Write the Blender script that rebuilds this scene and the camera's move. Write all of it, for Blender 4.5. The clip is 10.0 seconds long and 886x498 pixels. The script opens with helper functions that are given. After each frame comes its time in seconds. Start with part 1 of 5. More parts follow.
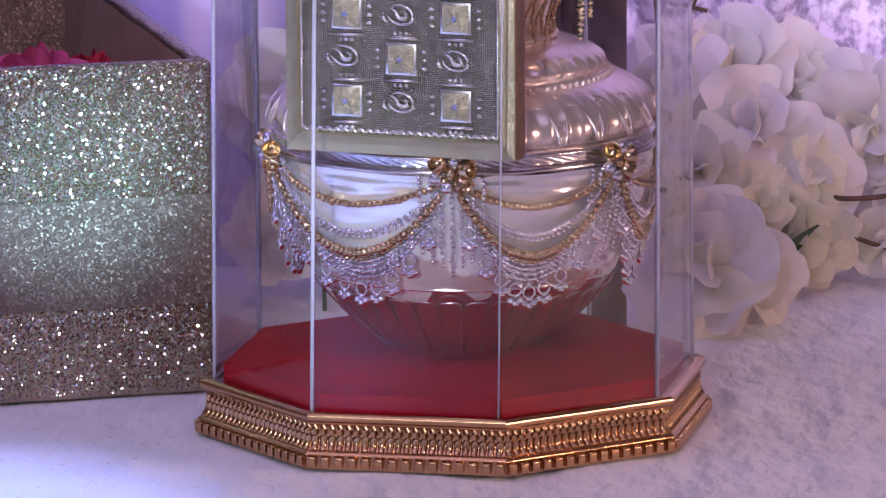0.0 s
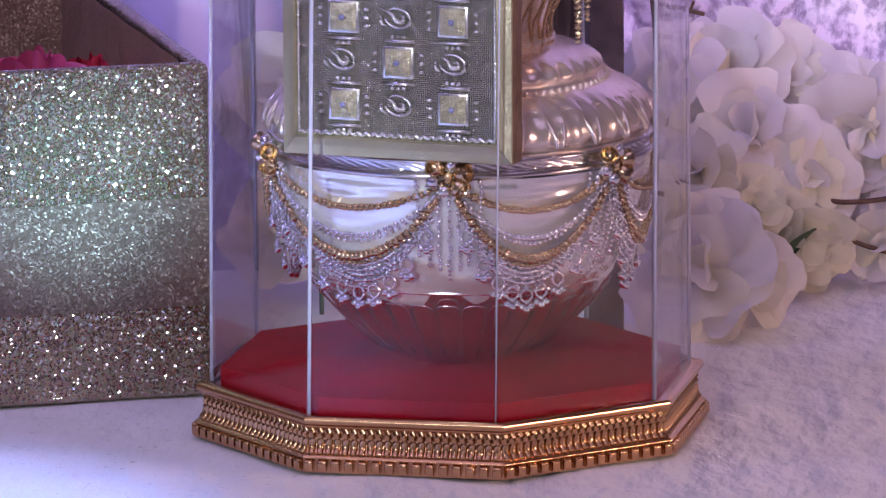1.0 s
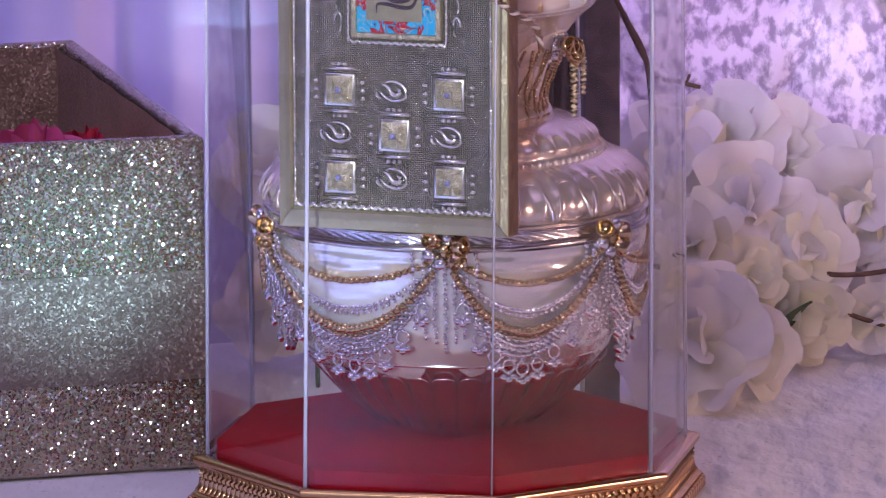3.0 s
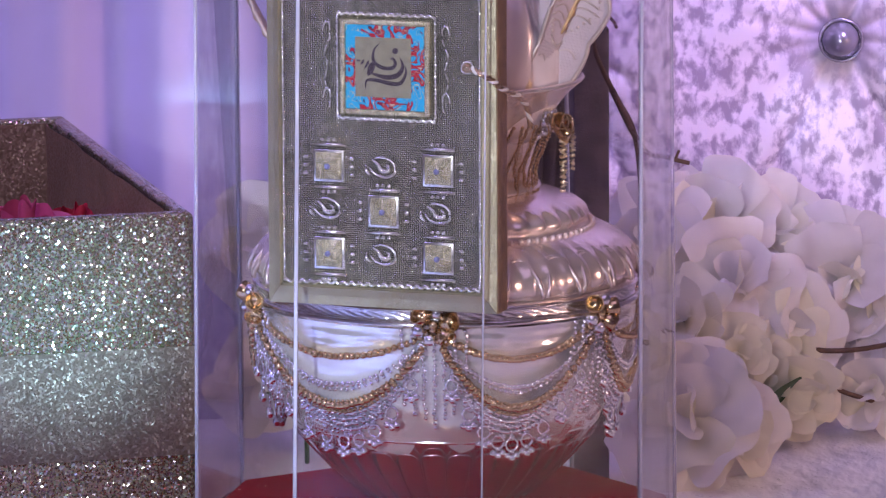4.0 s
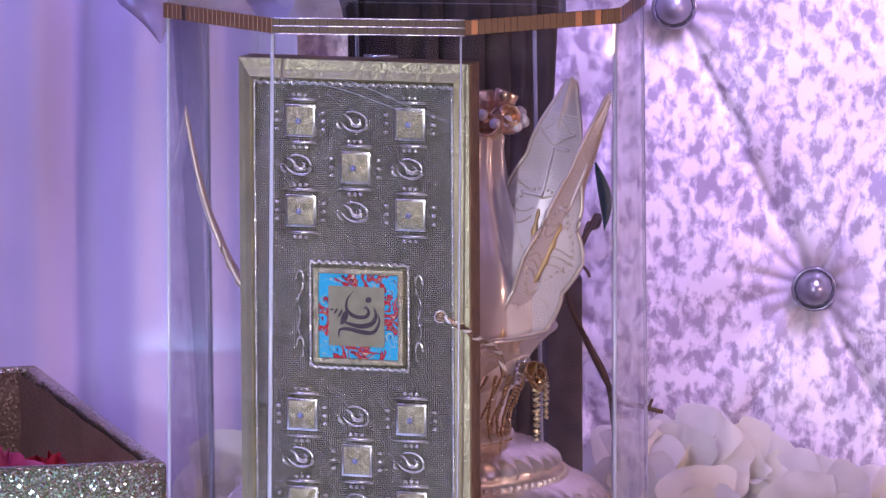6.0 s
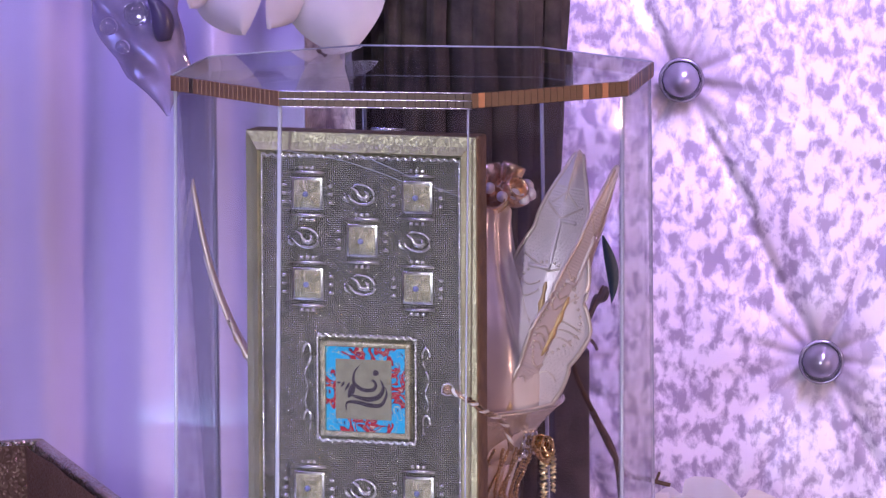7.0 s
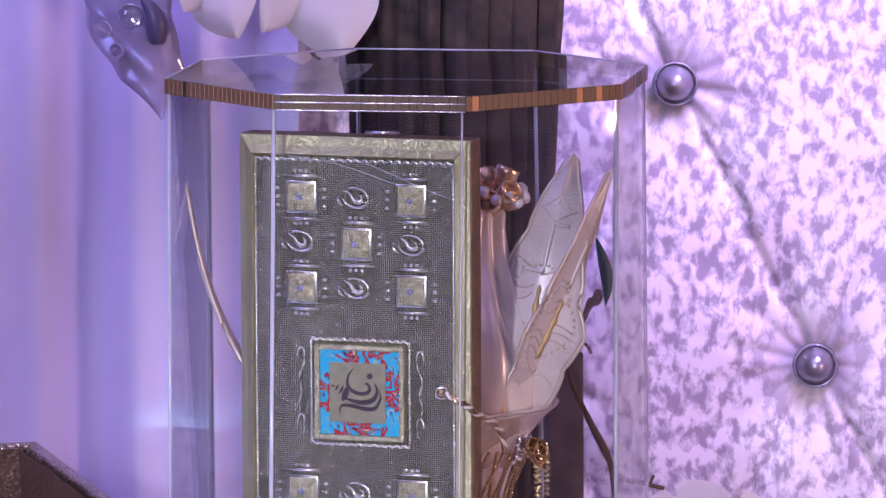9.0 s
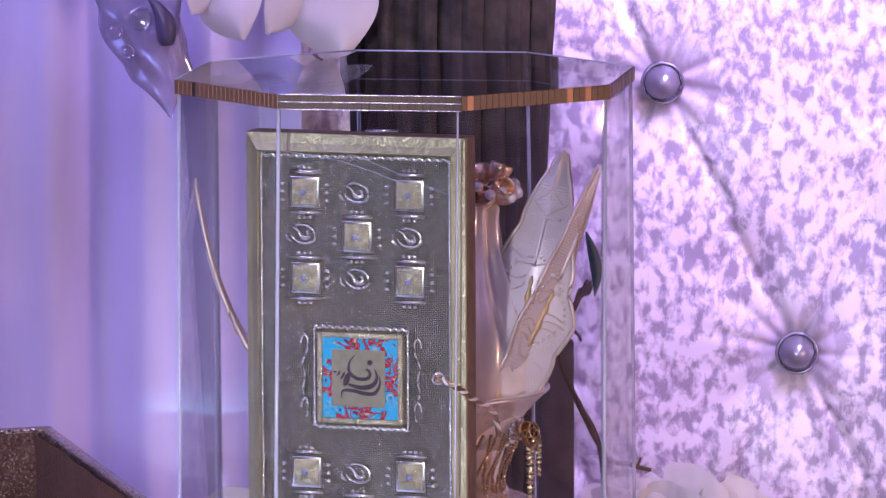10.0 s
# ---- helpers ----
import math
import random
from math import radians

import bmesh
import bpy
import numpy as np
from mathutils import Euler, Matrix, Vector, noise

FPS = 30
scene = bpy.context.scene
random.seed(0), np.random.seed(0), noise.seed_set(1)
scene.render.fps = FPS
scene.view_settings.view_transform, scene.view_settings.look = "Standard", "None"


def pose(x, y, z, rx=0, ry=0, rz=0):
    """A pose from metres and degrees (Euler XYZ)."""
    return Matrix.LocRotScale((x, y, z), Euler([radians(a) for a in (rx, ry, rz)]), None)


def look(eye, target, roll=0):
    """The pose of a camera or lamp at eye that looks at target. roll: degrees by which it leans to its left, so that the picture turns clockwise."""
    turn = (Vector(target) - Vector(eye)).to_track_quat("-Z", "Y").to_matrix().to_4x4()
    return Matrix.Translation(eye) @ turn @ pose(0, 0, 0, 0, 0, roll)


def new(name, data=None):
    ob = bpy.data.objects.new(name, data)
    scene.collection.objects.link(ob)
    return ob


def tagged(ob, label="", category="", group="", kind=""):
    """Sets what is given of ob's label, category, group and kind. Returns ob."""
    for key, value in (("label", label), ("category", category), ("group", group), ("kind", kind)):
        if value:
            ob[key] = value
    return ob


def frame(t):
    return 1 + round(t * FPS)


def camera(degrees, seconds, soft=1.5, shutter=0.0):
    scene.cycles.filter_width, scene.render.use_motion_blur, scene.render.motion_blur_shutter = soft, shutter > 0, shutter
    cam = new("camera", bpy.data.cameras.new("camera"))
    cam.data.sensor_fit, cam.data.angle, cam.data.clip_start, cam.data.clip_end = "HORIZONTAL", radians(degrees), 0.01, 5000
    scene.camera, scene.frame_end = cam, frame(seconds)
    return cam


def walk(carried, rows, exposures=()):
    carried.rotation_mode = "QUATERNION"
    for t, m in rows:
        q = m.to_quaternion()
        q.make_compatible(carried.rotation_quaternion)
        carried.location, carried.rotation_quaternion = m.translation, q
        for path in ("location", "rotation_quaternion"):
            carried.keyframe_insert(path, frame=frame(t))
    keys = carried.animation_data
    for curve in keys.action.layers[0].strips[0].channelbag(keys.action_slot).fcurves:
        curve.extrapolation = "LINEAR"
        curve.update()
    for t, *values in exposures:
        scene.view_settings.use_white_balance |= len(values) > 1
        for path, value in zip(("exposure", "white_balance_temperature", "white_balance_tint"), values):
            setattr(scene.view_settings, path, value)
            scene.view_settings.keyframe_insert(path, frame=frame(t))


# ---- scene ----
cam = camera(7.0, 10.0, soft=1.3)
ROWS = [
    (0.0, 0.0, -3.8000, 0.8290, 79.0600, 0.26, 0.0400),
    (0.5, 0.0, -3.8000, 0.8290, 79.0752, 0.26, 0.0191),
    (1.0, 0.0, -3.8000, 0.8290, 79.0868, 0.26, 0.0173),
    (1.5, 0.0, -3.8000, 0.8290, 79.1154, 0.26, 0.0173),
    (2.0, 0.0, -3.8000, 0.8290, 79.1986, 0.26, 0.0087),
    (2.5, 0.0, -3.8000, 0.8290, 79.3483, 0.26, 0.0037),
    (2.7, 0.0, -3.8000, 0.8290, 79.4623, 0.26, -0.0008),
    (3.8, 0.0, -3.8000, 0.8290, 80.1639, 0.26, -0.0780),
    (4.0, 0.0, -3.8000, 0.8290, 80.2645, 0.26, -0.1007),
    (4.5, 0.0, -3.8000, 0.8290, 80.7916, 0.26, -0.2187),
    (5.0, 0.0, -3.8000, 0.8290, 81.2626, 0.26, -0.3298),
    (5.5, 0.0, -3.8000, 0.8290, 81.7066, 0.26, -0.3571),
    (6.0, 0.0, -3.8000, 0.8290, 82.2322, 0.26, -0.3140),
    (6.2, 0.0, -3.8000, 0.8290, 82.4309, 0.26, -0.2935),
    (7.3, 0.0, -3.8000, 0.8290, 82.8294, 0.26, -0.2550),
    (7.5, 0.0, -3.8000, 0.8290, 82.8227, 0.26, -0.2777),
    (8.0, 0.0, -3.8000, 0.8290, 82.8361, 0.26, -0.2640),
    (8.5, 0.0, -3.8000, 0.8290, 82.8183, 0.26, -0.3049),
    (9.0, 0.0, -3.8000, 0.8290, 82.8361, 0.26, -0.3049),
    (9.5, 0.0, -3.8308, 0.8329, 82.8116, 0.26, -0.2595),
    (10.0, 0.0, -3.9885, 0.8529, 82.7738, 0.26, -0.3185),
]
walk(cam, [(t, pose(x, y, z, rx, ry, rz)) for t, x, y, z, rx, ry, rz in ROWS])

# ---- light ----
world = bpy.data.worlds.new("world")
scene.world = world
world.use_nodes = True
world.node_tree.nodes["Background"].inputs[0].default_value = (0.32, 0.22, 0.5, 1)
world.node_tree.nodes["Background"].inputs[1].default_value = 0.25


def area(name, eye, target, size, watts, colour, spread=180):
    data = bpy.data.lights.new(name, "AREA")
    data.energy, data.color, data.size = watts, colour, size
    data.spread = radians(spread)
    ob = new(name, data)
    ob.matrix_world = look(eye, target)
    return ob


# Unseen key panel, added at front left to brighten the plaque.
area("added_key", (-1.1, -3.3, 1.35), (-0.1, 0, 0.25), 0.4, 12, (0.88, 0.84, 1.0))
area("video_light", (-0.45, -3.5, 1.15), (-0.1, 0, 0.15), 0.28, 15, (0.88, 0.90, 1.0))
area("purple_wash", (0.6, -0.1, 1.35), (0.24, 0.62, 0.60), 0.35, 3.3, (0.61, 0.46, 1.0), spread=44)
area("drape_wash", (-0.9, -0.3, 1.4), (-0.35, 0.5, 0.75), 0.5, 4.2, (0.44, 0.36, 1.0), spread=90)
# Unseen added panels: purple ambient, and a lit room for the silver to mirror.
area("ambient_fill", (0.0, -1.2, 1.85), (0, -1.2, 0), 1.8, 11, (0.74, 0.54, 1.0))
area("room_fill", (0.0, -3.2, 1.9), (0, -4.2, 0), 1.5, 15, (0.80, 0.58, 1.0))
area("warm_lamp", (1.8, -0.8, 0.32), (0.1, 0, 0.08), 0.14, 14, (1.0, 0.60, 0.46))


def spot(name, eye, target, degrees, watts, colour, blend=1.0):
    data = bpy.data.lights.new(name, "SPOT")
    data.energy, data.color, data.spot_size, data.spot_blend, data.shadow_soft_size = watts, colour, radians(degrees), blend, 0.03
    new(name, data).matrix_world = look(eye, target)


spot("table_beam", (-1.3, -0.9, 1.3), (-0.47, -0.350, 0.0), 20, 330, (0.24, 0.38, 1.0), 0.35)
# Added spots that lift the plaque and belly; no such lamps stand in view.
spot("plaque_fill", (-0.7, -3.4, 0.8), (-0.06, -0.08, 0.30), 7.8, 365, (0.84, 0.87, 1.0))
spot("belly_fill", (-0.7, -3.4, 0.8), (-0.065, -0.08, 0.100), 3.5, 520, (0.74, 0.88, 1.0))
spot("stage_beam", (-0.9, -3.3, 0.16), (-0.205, 0.05, 0.127), 1.95, 1400, (0.40, 0.78, 1.0), 0.3)


# ---- materials ----
def mat(name, colour, rough=0.5, metal=0.0, vary=0.12, scale=60.0, bump=0.0, bump_scale=400.0, second=None, **extra):
    m = bpy.data.materials.new(name)
    m.use_nodes = True
    nt = m.node_tree
    b = nt.nodes["Principled BSDF"]
    b.inputs["Roughness"].default_value = rough
    b.inputs["Metallic"].default_value = metal
    for key, value in extra.items():
        b.inputs[key.replace("_", " ")].default_value = value
    tc = nt.nodes.new("ShaderNodeTexCoord")
    n = nt.nodes.new("ShaderNodeTexNoise")
    n.inputs["Scale"].default_value, n.inputs["Detail"].default_value = scale, 6
    nt.links.new(tc.outputs["Object"], n.inputs["Vector"])
    ramp = nt.nodes.new("ShaderNodeValToRGB")
    low = second or tuple(c * (1 - 2 * vary) for c in colour)
    ramp.color_ramp.elements[0].color, ramp.color_ramp.elements[0].position = (*low, 1), 0.35
    ramp.color_ramp.elements[1].color, ramp.color_ramp.elements[1].position = (*colour, 1), 0.65
    nt.links.new(n.outputs["Fac"], ramp.inputs["Fac"])
    nt.links.new(ramp.outputs["Color"], b.inputs["Base Color"])
    if bump:
        n2 = nt.nodes.new("ShaderNodeTexNoise")
        n2.inputs["Scale"].default_value, n2.inputs["Detail"].default_value = bump_scale, 4
        nt.links.new(tc.outputs["Object"], n2.inputs["Vector"])
        bp = nt.nodes.new("ShaderNodeBump")
        bp.inputs["Strength"].default_value, bp.inputs["Distance"].default_value = bump, 0.001
        nt.links.new(n2.outputs["Fac"], bp.inputs["Height"])
        nt.links.new(bp.outputs["Normal"], b.inputs["Normal"])
    return m


def nodes_of(m):
    return m.node_tree, m.node_tree.nodes["Principled BSDF"]


def glitter(name, colour, cell, spread, rough, metal=1.0, tint=0.0):
    m = mat(name, colour, rough, metal, 0.12, 30)
    nt, b = nodes_of(m)
    tc = nt.nodes.new("ShaderNodeTexCoord")
    v = nt.nodes.new("ShaderNodeTexVoronoi")
    v.inputs["Scale"].default_value = 1 / cell
    nt.links.new(tc.outputs["Object"], v.inputs["Vector"])
    sub = nt.nodes.new("ShaderNodeVectorMath")
    sub.operation = "SUBTRACT"
    sub.inputs[1].default_value = (0.5, 0.5, 0.5)
    nt.links.new(v.outputs["Color"], sub.inputs[0])
    sc = nt.nodes.new("ShaderNodeVectorMath")
    sc.operation = "SCALE"
    sc.inputs["Scale"].default_value = spread
    nt.links.new(sub.outputs[0], sc.inputs[0])
    if tint:
        mix = nt.nodes.new("ShaderNodeMixRGB")
        mix.blend_type = "OVERLAY"
        mix.inputs[0].default_value = tint
        nt.links.new(b.inputs["Base Color"].links[0].from_socket, mix.inputs[1])
        nt.links.new(v.outputs["Color"], mix.inputs[2])
        nt.links.new(mix.outputs[0], b.inputs["Base Color"])
    geo = nt.nodes.new("ShaderNodeNewGeometry")
    add = nt.nodes.new("ShaderNodeVectorMath")
    nt.links.new(geo.outputs["Normal"], add.inputs[0])
    nt.links.new(sc.outputs[0], add.inputs[1])
    nrm = nt.nodes.new("ShaderNodeVectorMath")
    nrm.operation = "NORMALIZE"
    nt.links.new(add.outputs[0], nrm.inputs[0])
    nt.links.new(nrm.outputs[0], b.inputs["Normal"])
    return m


def clear(name, tint, base=0.03, rough=0.0):
    """Thin clear sheet: lets light straight through and mirrors by its angle."""
    m = bpy.data.materials.new(name)
    m.use_nodes = True
    nt = m.node_tree
    nt.nodes.remove(nt.nodes["Principled BSDF"])
    t = nt.nodes.new("ShaderNodeBsdfTransparent")
    t.inputs[0].default_value = (*tint, 1)
    g = nt.nodes.new("ShaderNodeBsdfGlossy")
    g.inputs["Roughness"].default_value = rough
    lw = nt.nodes.new("ShaderNodeLayerWeight")
    lw.inputs["Blend"].default_value = 0.5
    pw = nt.nodes.new("ShaderNodeMath")
    pw.operation = "POWER"
    pw.inputs[1].default_value = 5.0
    nt.links.new(lw.outputs["Facing"], pw.inputs[0])
    fr = nt.nodes.new("ShaderNodeMath")
    fr.operation = "MULTIPLY_ADD"
    fr.inputs[1].default_value, fr.inputs[2].default_value = 1 - base, base
    nt.links.new(pw.outputs[0], fr.inputs[0])
    mx = nt.nodes.new("ShaderNodeMixShader")
    nt.links.new(fr.outputs[0], mx.inputs[0])
    nt.links.new(t.outputs[0], mx.inputs[1])
    nt.links.new(g.outputs[0], mx.inputs[2])
    nt.links.new(mx.outputs[0], nt.nodes["Material Output"].inputs[0])
    return m


def silk(name, colour):
    """Thin silk that glows where light comes through it."""
    m = mat(name, colour, 0.7, 0.0, 0.05, 24, 0.12, 600)
    nt, b = nodes_of(m)
    tr = nt.nodes.new("ShaderNodeBsdfTranslucent")
    nt.links.new(b.inputs["Base Color"].links[0].from_socket, tr.inputs[0])
    mx = nt.nodes.new("ShaderNodeMixShader")
    mx.inputs[0].default_value = 0.42
    nt.links.new(b.outputs[0], mx.inputs[1])
    nt.links.new(tr.outputs[0], mx.inputs[2])
    nt.links.new(mx.outputs[0], nt.nodes["Material Output"].inputs[0])
    return m


def velvet_crushed(dx, dz, x0, z0):
    """Crushed pile: pressed and raised patches, sheen put into the colour, greyer round tufts."""
    m = mat("crushed_velvet", (0.86, 0.80, 0.92), 0.55, 0.0, 0.3, 30)
    nt, b = nodes_of(m)
    tc = nt.nodes.new("ShaderNodeTexCoord")
    mp = nt.nodes.new("ShaderNodeMapping")
    mp.inputs["Scale"].default_value = (1.25, 1, 0.85)
    nt.links.new(tc.outputs["Object"], mp.inputs[0])
    n = nt.nodes.new("ShaderNodeTexNoise")
    n.inputs["Scale"].default_value, n.inputs["Detail"].default_value = 100, 6
    n.inputs["Distortion"].default_value, n.inputs["Roughness"].default_value = 0.25, 0.56
    nt.links.new(mp.outputs[0], n.inputs["Vector"])
    wide = nt.nodes.new("ShaderNodeTexNoise")
    wide.inputs["Scale"].default_value, wide.inputs["Detail"].default_value = 14, 2
    nt.links.new(mp.outputs[0], wide.inputs["Vector"])
    sep = nt.nodes.new("ShaderNodeSeparateXYZ")
    nt.links.new(tc.outputs["Object"], sep.inputs[0])

    def op(kind, p, q=None):
        o = nt.nodes.new("ShaderNodeMath")
        o.operation = kind
        for k, v in enumerate((p, q)):
            if isinstance(v, (int, float)):
                o.inputs[k].default_value = v
            elif v is not None:
                nt.links.new(v, o.inputs[k])
        return o.outputs[0]
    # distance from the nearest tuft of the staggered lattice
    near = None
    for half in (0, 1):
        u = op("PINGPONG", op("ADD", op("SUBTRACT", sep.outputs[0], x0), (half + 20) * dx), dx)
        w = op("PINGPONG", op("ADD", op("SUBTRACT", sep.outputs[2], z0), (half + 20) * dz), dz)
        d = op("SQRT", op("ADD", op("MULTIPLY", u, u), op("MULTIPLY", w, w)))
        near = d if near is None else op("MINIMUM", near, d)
    fac = op("ADD", n.outputs["Fac"], op("MULTIPLY", op("SUBTRACT", wide.outputs["Fac"], 0.5), 0.16))
    ramp = nt.nodes.new("ShaderNodeValToRGB")
    e = ramp.color_ramp.elements
    e[0].position, e[0].color = 0.41, (0.37, 0.31, 0.45, 1)
    e[1].position, e[1].color = 0.56, (0.88, 0.82, 0.92, 1)
    nt.links.new(fac, ramp.inputs[0])
    # Colour evens out to mid grey-lilac near each tuft.
    tuft_grey = nt.nodes.new("ShaderNodeMapRange")
    tuft_grey.interpolation_type = "SMOOTHSTEP"
    tuft_grey.inputs["From Min"].default_value, tuft_grey.inputs["From Max"].default_value = 0.045, 0.014
    tuft_grey.inputs["To Max"].default_value = 0.85
    nt.links.new(near, tuft_grey.inputs[0])
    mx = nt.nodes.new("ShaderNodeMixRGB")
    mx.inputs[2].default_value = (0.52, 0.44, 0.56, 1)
    nt.links.new(tuft_grey.outputs[0], mx.inputs[0])
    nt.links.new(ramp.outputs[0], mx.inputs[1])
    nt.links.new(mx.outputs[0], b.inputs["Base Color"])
    b.inputs["Sheen Weight"].default_value = 0.4
    return m


def pile_cloth():
    """White velvety pile: brushed streaks in relief, with fine shiny fibres."""
    m = mat("white_pile_cloth", (0.80, 0.76, 0.78), 0.6, 0.0, 0.05, 16, Sheen_Weight=0.35)
    nt, b = nodes_of(m)
    tc = nt.nodes.new("ShaderNodeTexCoord")
    last = None
    for scale, size, strength, dist in ((17, (1, 0.5, 1), 1.0, 0.012), (60, (1, 0.35, 1), 0.8, 0.0050), (170, (1, 0.4, 1), 0.35, 0.0014), (480, (1, 0.5, 1), 0.4, 0.0005)):
        mp = nt.nodes.new("ShaderNodeMapping")
        mp.inputs["Scale"].default_value, mp.inputs["Rotation"].default_value = size, (0, 0, 0.35)
        nt.links.new(tc.outputs["Object"], mp.inputs[0])
        n = nt.nodes.new("ShaderNodeTexNoise")
        n.inputs["Scale"].default_value, n.inputs["Detail"].default_value = scale, 3
        nt.links.new(mp.outputs[0], n.inputs["Vector"])
        bp = nt.nodes.new("ShaderNodeBump")
        bp.inputs["Strength"].default_value, bp.inputs["Distance"].default_value = strength, dist
        nt.links.new(n.outputs["Fac"], bp.inputs["Height"])
        if last:
            nt.links.new(last.outputs[0], bp.inputs["Normal"])
        last = bp
    nt.links.new(last.outputs[0], b.inputs["Normal"])
    v = nt.nodes.new("ShaderNodeTexNoise")
    v.inputs["Scale"].default_value, v.inputs["Detail"].default_value = 300, 2
    nt.links.new(tc.outputs["Object"], v.inputs["Vector"])
    r = nt.nodes.new("ShaderNodeMapRange")
    r.inputs["From Min"].default_value, r.inputs["From Max"].default_value = 0.58, 0.70
    r.inputs["To Min"].default_value, r.inputs["To Max"].default_value = 0.65, 0.22
    nt.links.new(v.outputs["Fac"], r.inputs[0])
    nt.links.new(r.outputs[0], b.inputs["Roughness"])
    return m


GOLD = mat("polished_gold", (0.57, 0.335, 0.18), 0.20, 1.0, 0.06, 90, 0.05, 300)
GOLD_PALE = mat("pale_gold", (0.85, 0.70, 0.45), 0.28, 1.0, 0.08, 90, 0.1, 500)
SILVER = mat("silver", (0.90, 0.87, 0.86), 0.2, 1.0, 0.04, 40, 0.12, 160)
SILVER_BELLY = mat("beaten_silver", (0.92, 0.89, 0.90), 0.16, 0.72, 0.04, 40, 0.6, 120)
SILVER_SOFT = mat("satin_silver", (0.93, 0.80, 0.74), 0.24, 0.72, 0.05, 60, 0.25, 260)
SILVER_MATT = mat("matt_silver", (0.88, 0.83, 0.81), 0.45, 0.25, 0.08, 80, 0.15, 700)
PEARL_SILVER = mat("pearly_silver", (0.64, 0.54, 0.57), 0.30, 0.12, 0.06, 90, 0.25, 900, Sheen_Weight=0.2)
BEAD_LILAC = mat("lilac_bead", (0.66, 0.60, 0.68), 0.3, 0.1, 0.05)
BELL_GOLD = mat("rose_gold_bell", (0.86, 0.58, 0.40), 0.26, 0.8, 0.08, 90)
LEAF_GILT = mat("worn_gilding", (0.60, 0.40, 0.20), 0.45, 0.3, 0.15, 200, 0.3, 900)
COCONUT = mat("pearly_shell", (0.88, 0.77, 0.77), 0.24, 0.18, 0.08, 60, 0.2, 260)
LEAF_RIM = mat("pale_gold_rim", (0.62, 0.51, 0.46), 0.34, 0.35, 0.08, 90, 0.2, 700)
BEAD_SILVER = mat("silver_bead", (0.94, 0.94, 0.97), 0.05, 1.0, 0.03)
BEAD_GOLD = mat("gold_bead", (0.74, 0.55, 0.32), 0.12, 1.0, 0.05)
FRAME_GILT = glitter("pale_gilt_grain", (0.52, 0.48, 0.32), 0.0006, 0.42, 0.46, 0.7)
SIDE_WOOD = mat("gilt_side", (0.26, 0.16, 0.10), 0.5, 0.3, 0.2, 200, 0.2, 900)
DULL_SILVER = mat("tarnished_silver", (0.68, 0.48, 0.53), 0.2, 0.95, 0.1, 60, 0.15, 300)
RED_VELVET = mat("red_velvet", (0.37, 0.002, 0.014), 0.9, 0.0, 0.14, 25, 0.3, 1800, Specular_IOR_Level=0.08)
CLOTH = pile_cloth()
DRAPE = mat("lilac_drape", (0.56, 0.51, 0.76), 0.7, 0.0, 0.06, 5, 0.1, 900)
TUFTS = (0.0860, 0.1745, 0.2495, 0.2015)
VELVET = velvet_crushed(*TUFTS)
BARK = mat("dark_bark", (0.050, 0.036, 0.028), 0.85, 0.0, 0.3, 60, 1.0, 180, second=(0.014, 0.010, 0.009))
GREY_WOOD = mat("grey_post", (0.13, 0.10, 0.10), 0.8, 0.0, 0.25, 90, 0.5, 400)
PETAL = silk("white_petal", (0.84, 0.80, 0.75))
PETAL_CREAM = silk("cream_petal", (0.84, 0.81, 0.66))
LEAF_GREEN = mat("green_leaf", (0.05, 0.09, 0.04), 0.6)
LEAF_TEAL = mat("teal_leaf", (0.03, 0.09, 0.10), 0.5)
TWIG = mat("brown_twig", (0.13, 0.07, 0.045), 0.8, 0.0, 0.2, 200, 0.4, 600)
GREY_TWIG = mat("grey_twig", (0.17, 0.125, 0.12), 0.8, 0.0, 0.25, 220, 0.5, 600)
ROSE_PINK = mat("pink_rose", (0.62, 0.08, 0.20), 0.6, 0.0, 0.12, 60)
ROSE_RED = mat("red_petal", (0.45, 0.01, 0.04), 0.6, 0.0, 0.12, 60)
GLITTER = glitter("gold_glitter", (0.50, 0.43, 0.31), 0.00105, 1.0, 0.10, 0.80, 0.22)
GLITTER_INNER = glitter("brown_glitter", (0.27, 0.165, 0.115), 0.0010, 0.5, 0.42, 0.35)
PANE = clear("acrylic_pane", (0.965, 0.965, 0.975), 0.03)
LID_GLASS = clear("acrylic_lid", (0.86, 0.90, 0.94))
EDGE = mat("acrylic_edge", (0.78, 0.79, 0.96), 0.16, 0.0, 0.05, 50, Transmission_Weight=0.5)
CRYSTAL = mat("crystal", (0.96, 0.96, 1.0), 0.02, 0.0, 0.01, 50, Transmission_Weight=1.0, IOR=1.6)
SMOKE_CRYSTAL = mat("foil_crystal", (0.34, 0.31, 0.42), 0.24, 0.6, 0.02, 50, Coat_Weight=1.0)
GLASS_LILAC = mat("lilac_glass", (0.60, 0.53, 0.86), 0.10, 0.35, 0.12, 60, Transmission_Weight=0.25)
DARK_GLASS = mat("dark_glass", (0.10, 0.08, 0.17), 0.3, 0.0, 0.1, 50)
# Kept pale so the unseen walls and ceiling bounce fill onto the metal.
ROOM = mat("venue_wall", (0.55, 0.48, 0.58), 0.8, 0.0, 0.1, 3)
ROOM_FLOOR = mat("venue_carpet", (0.22, 0.19, 0.24), 0.9, 0.0, 0.2, 30)


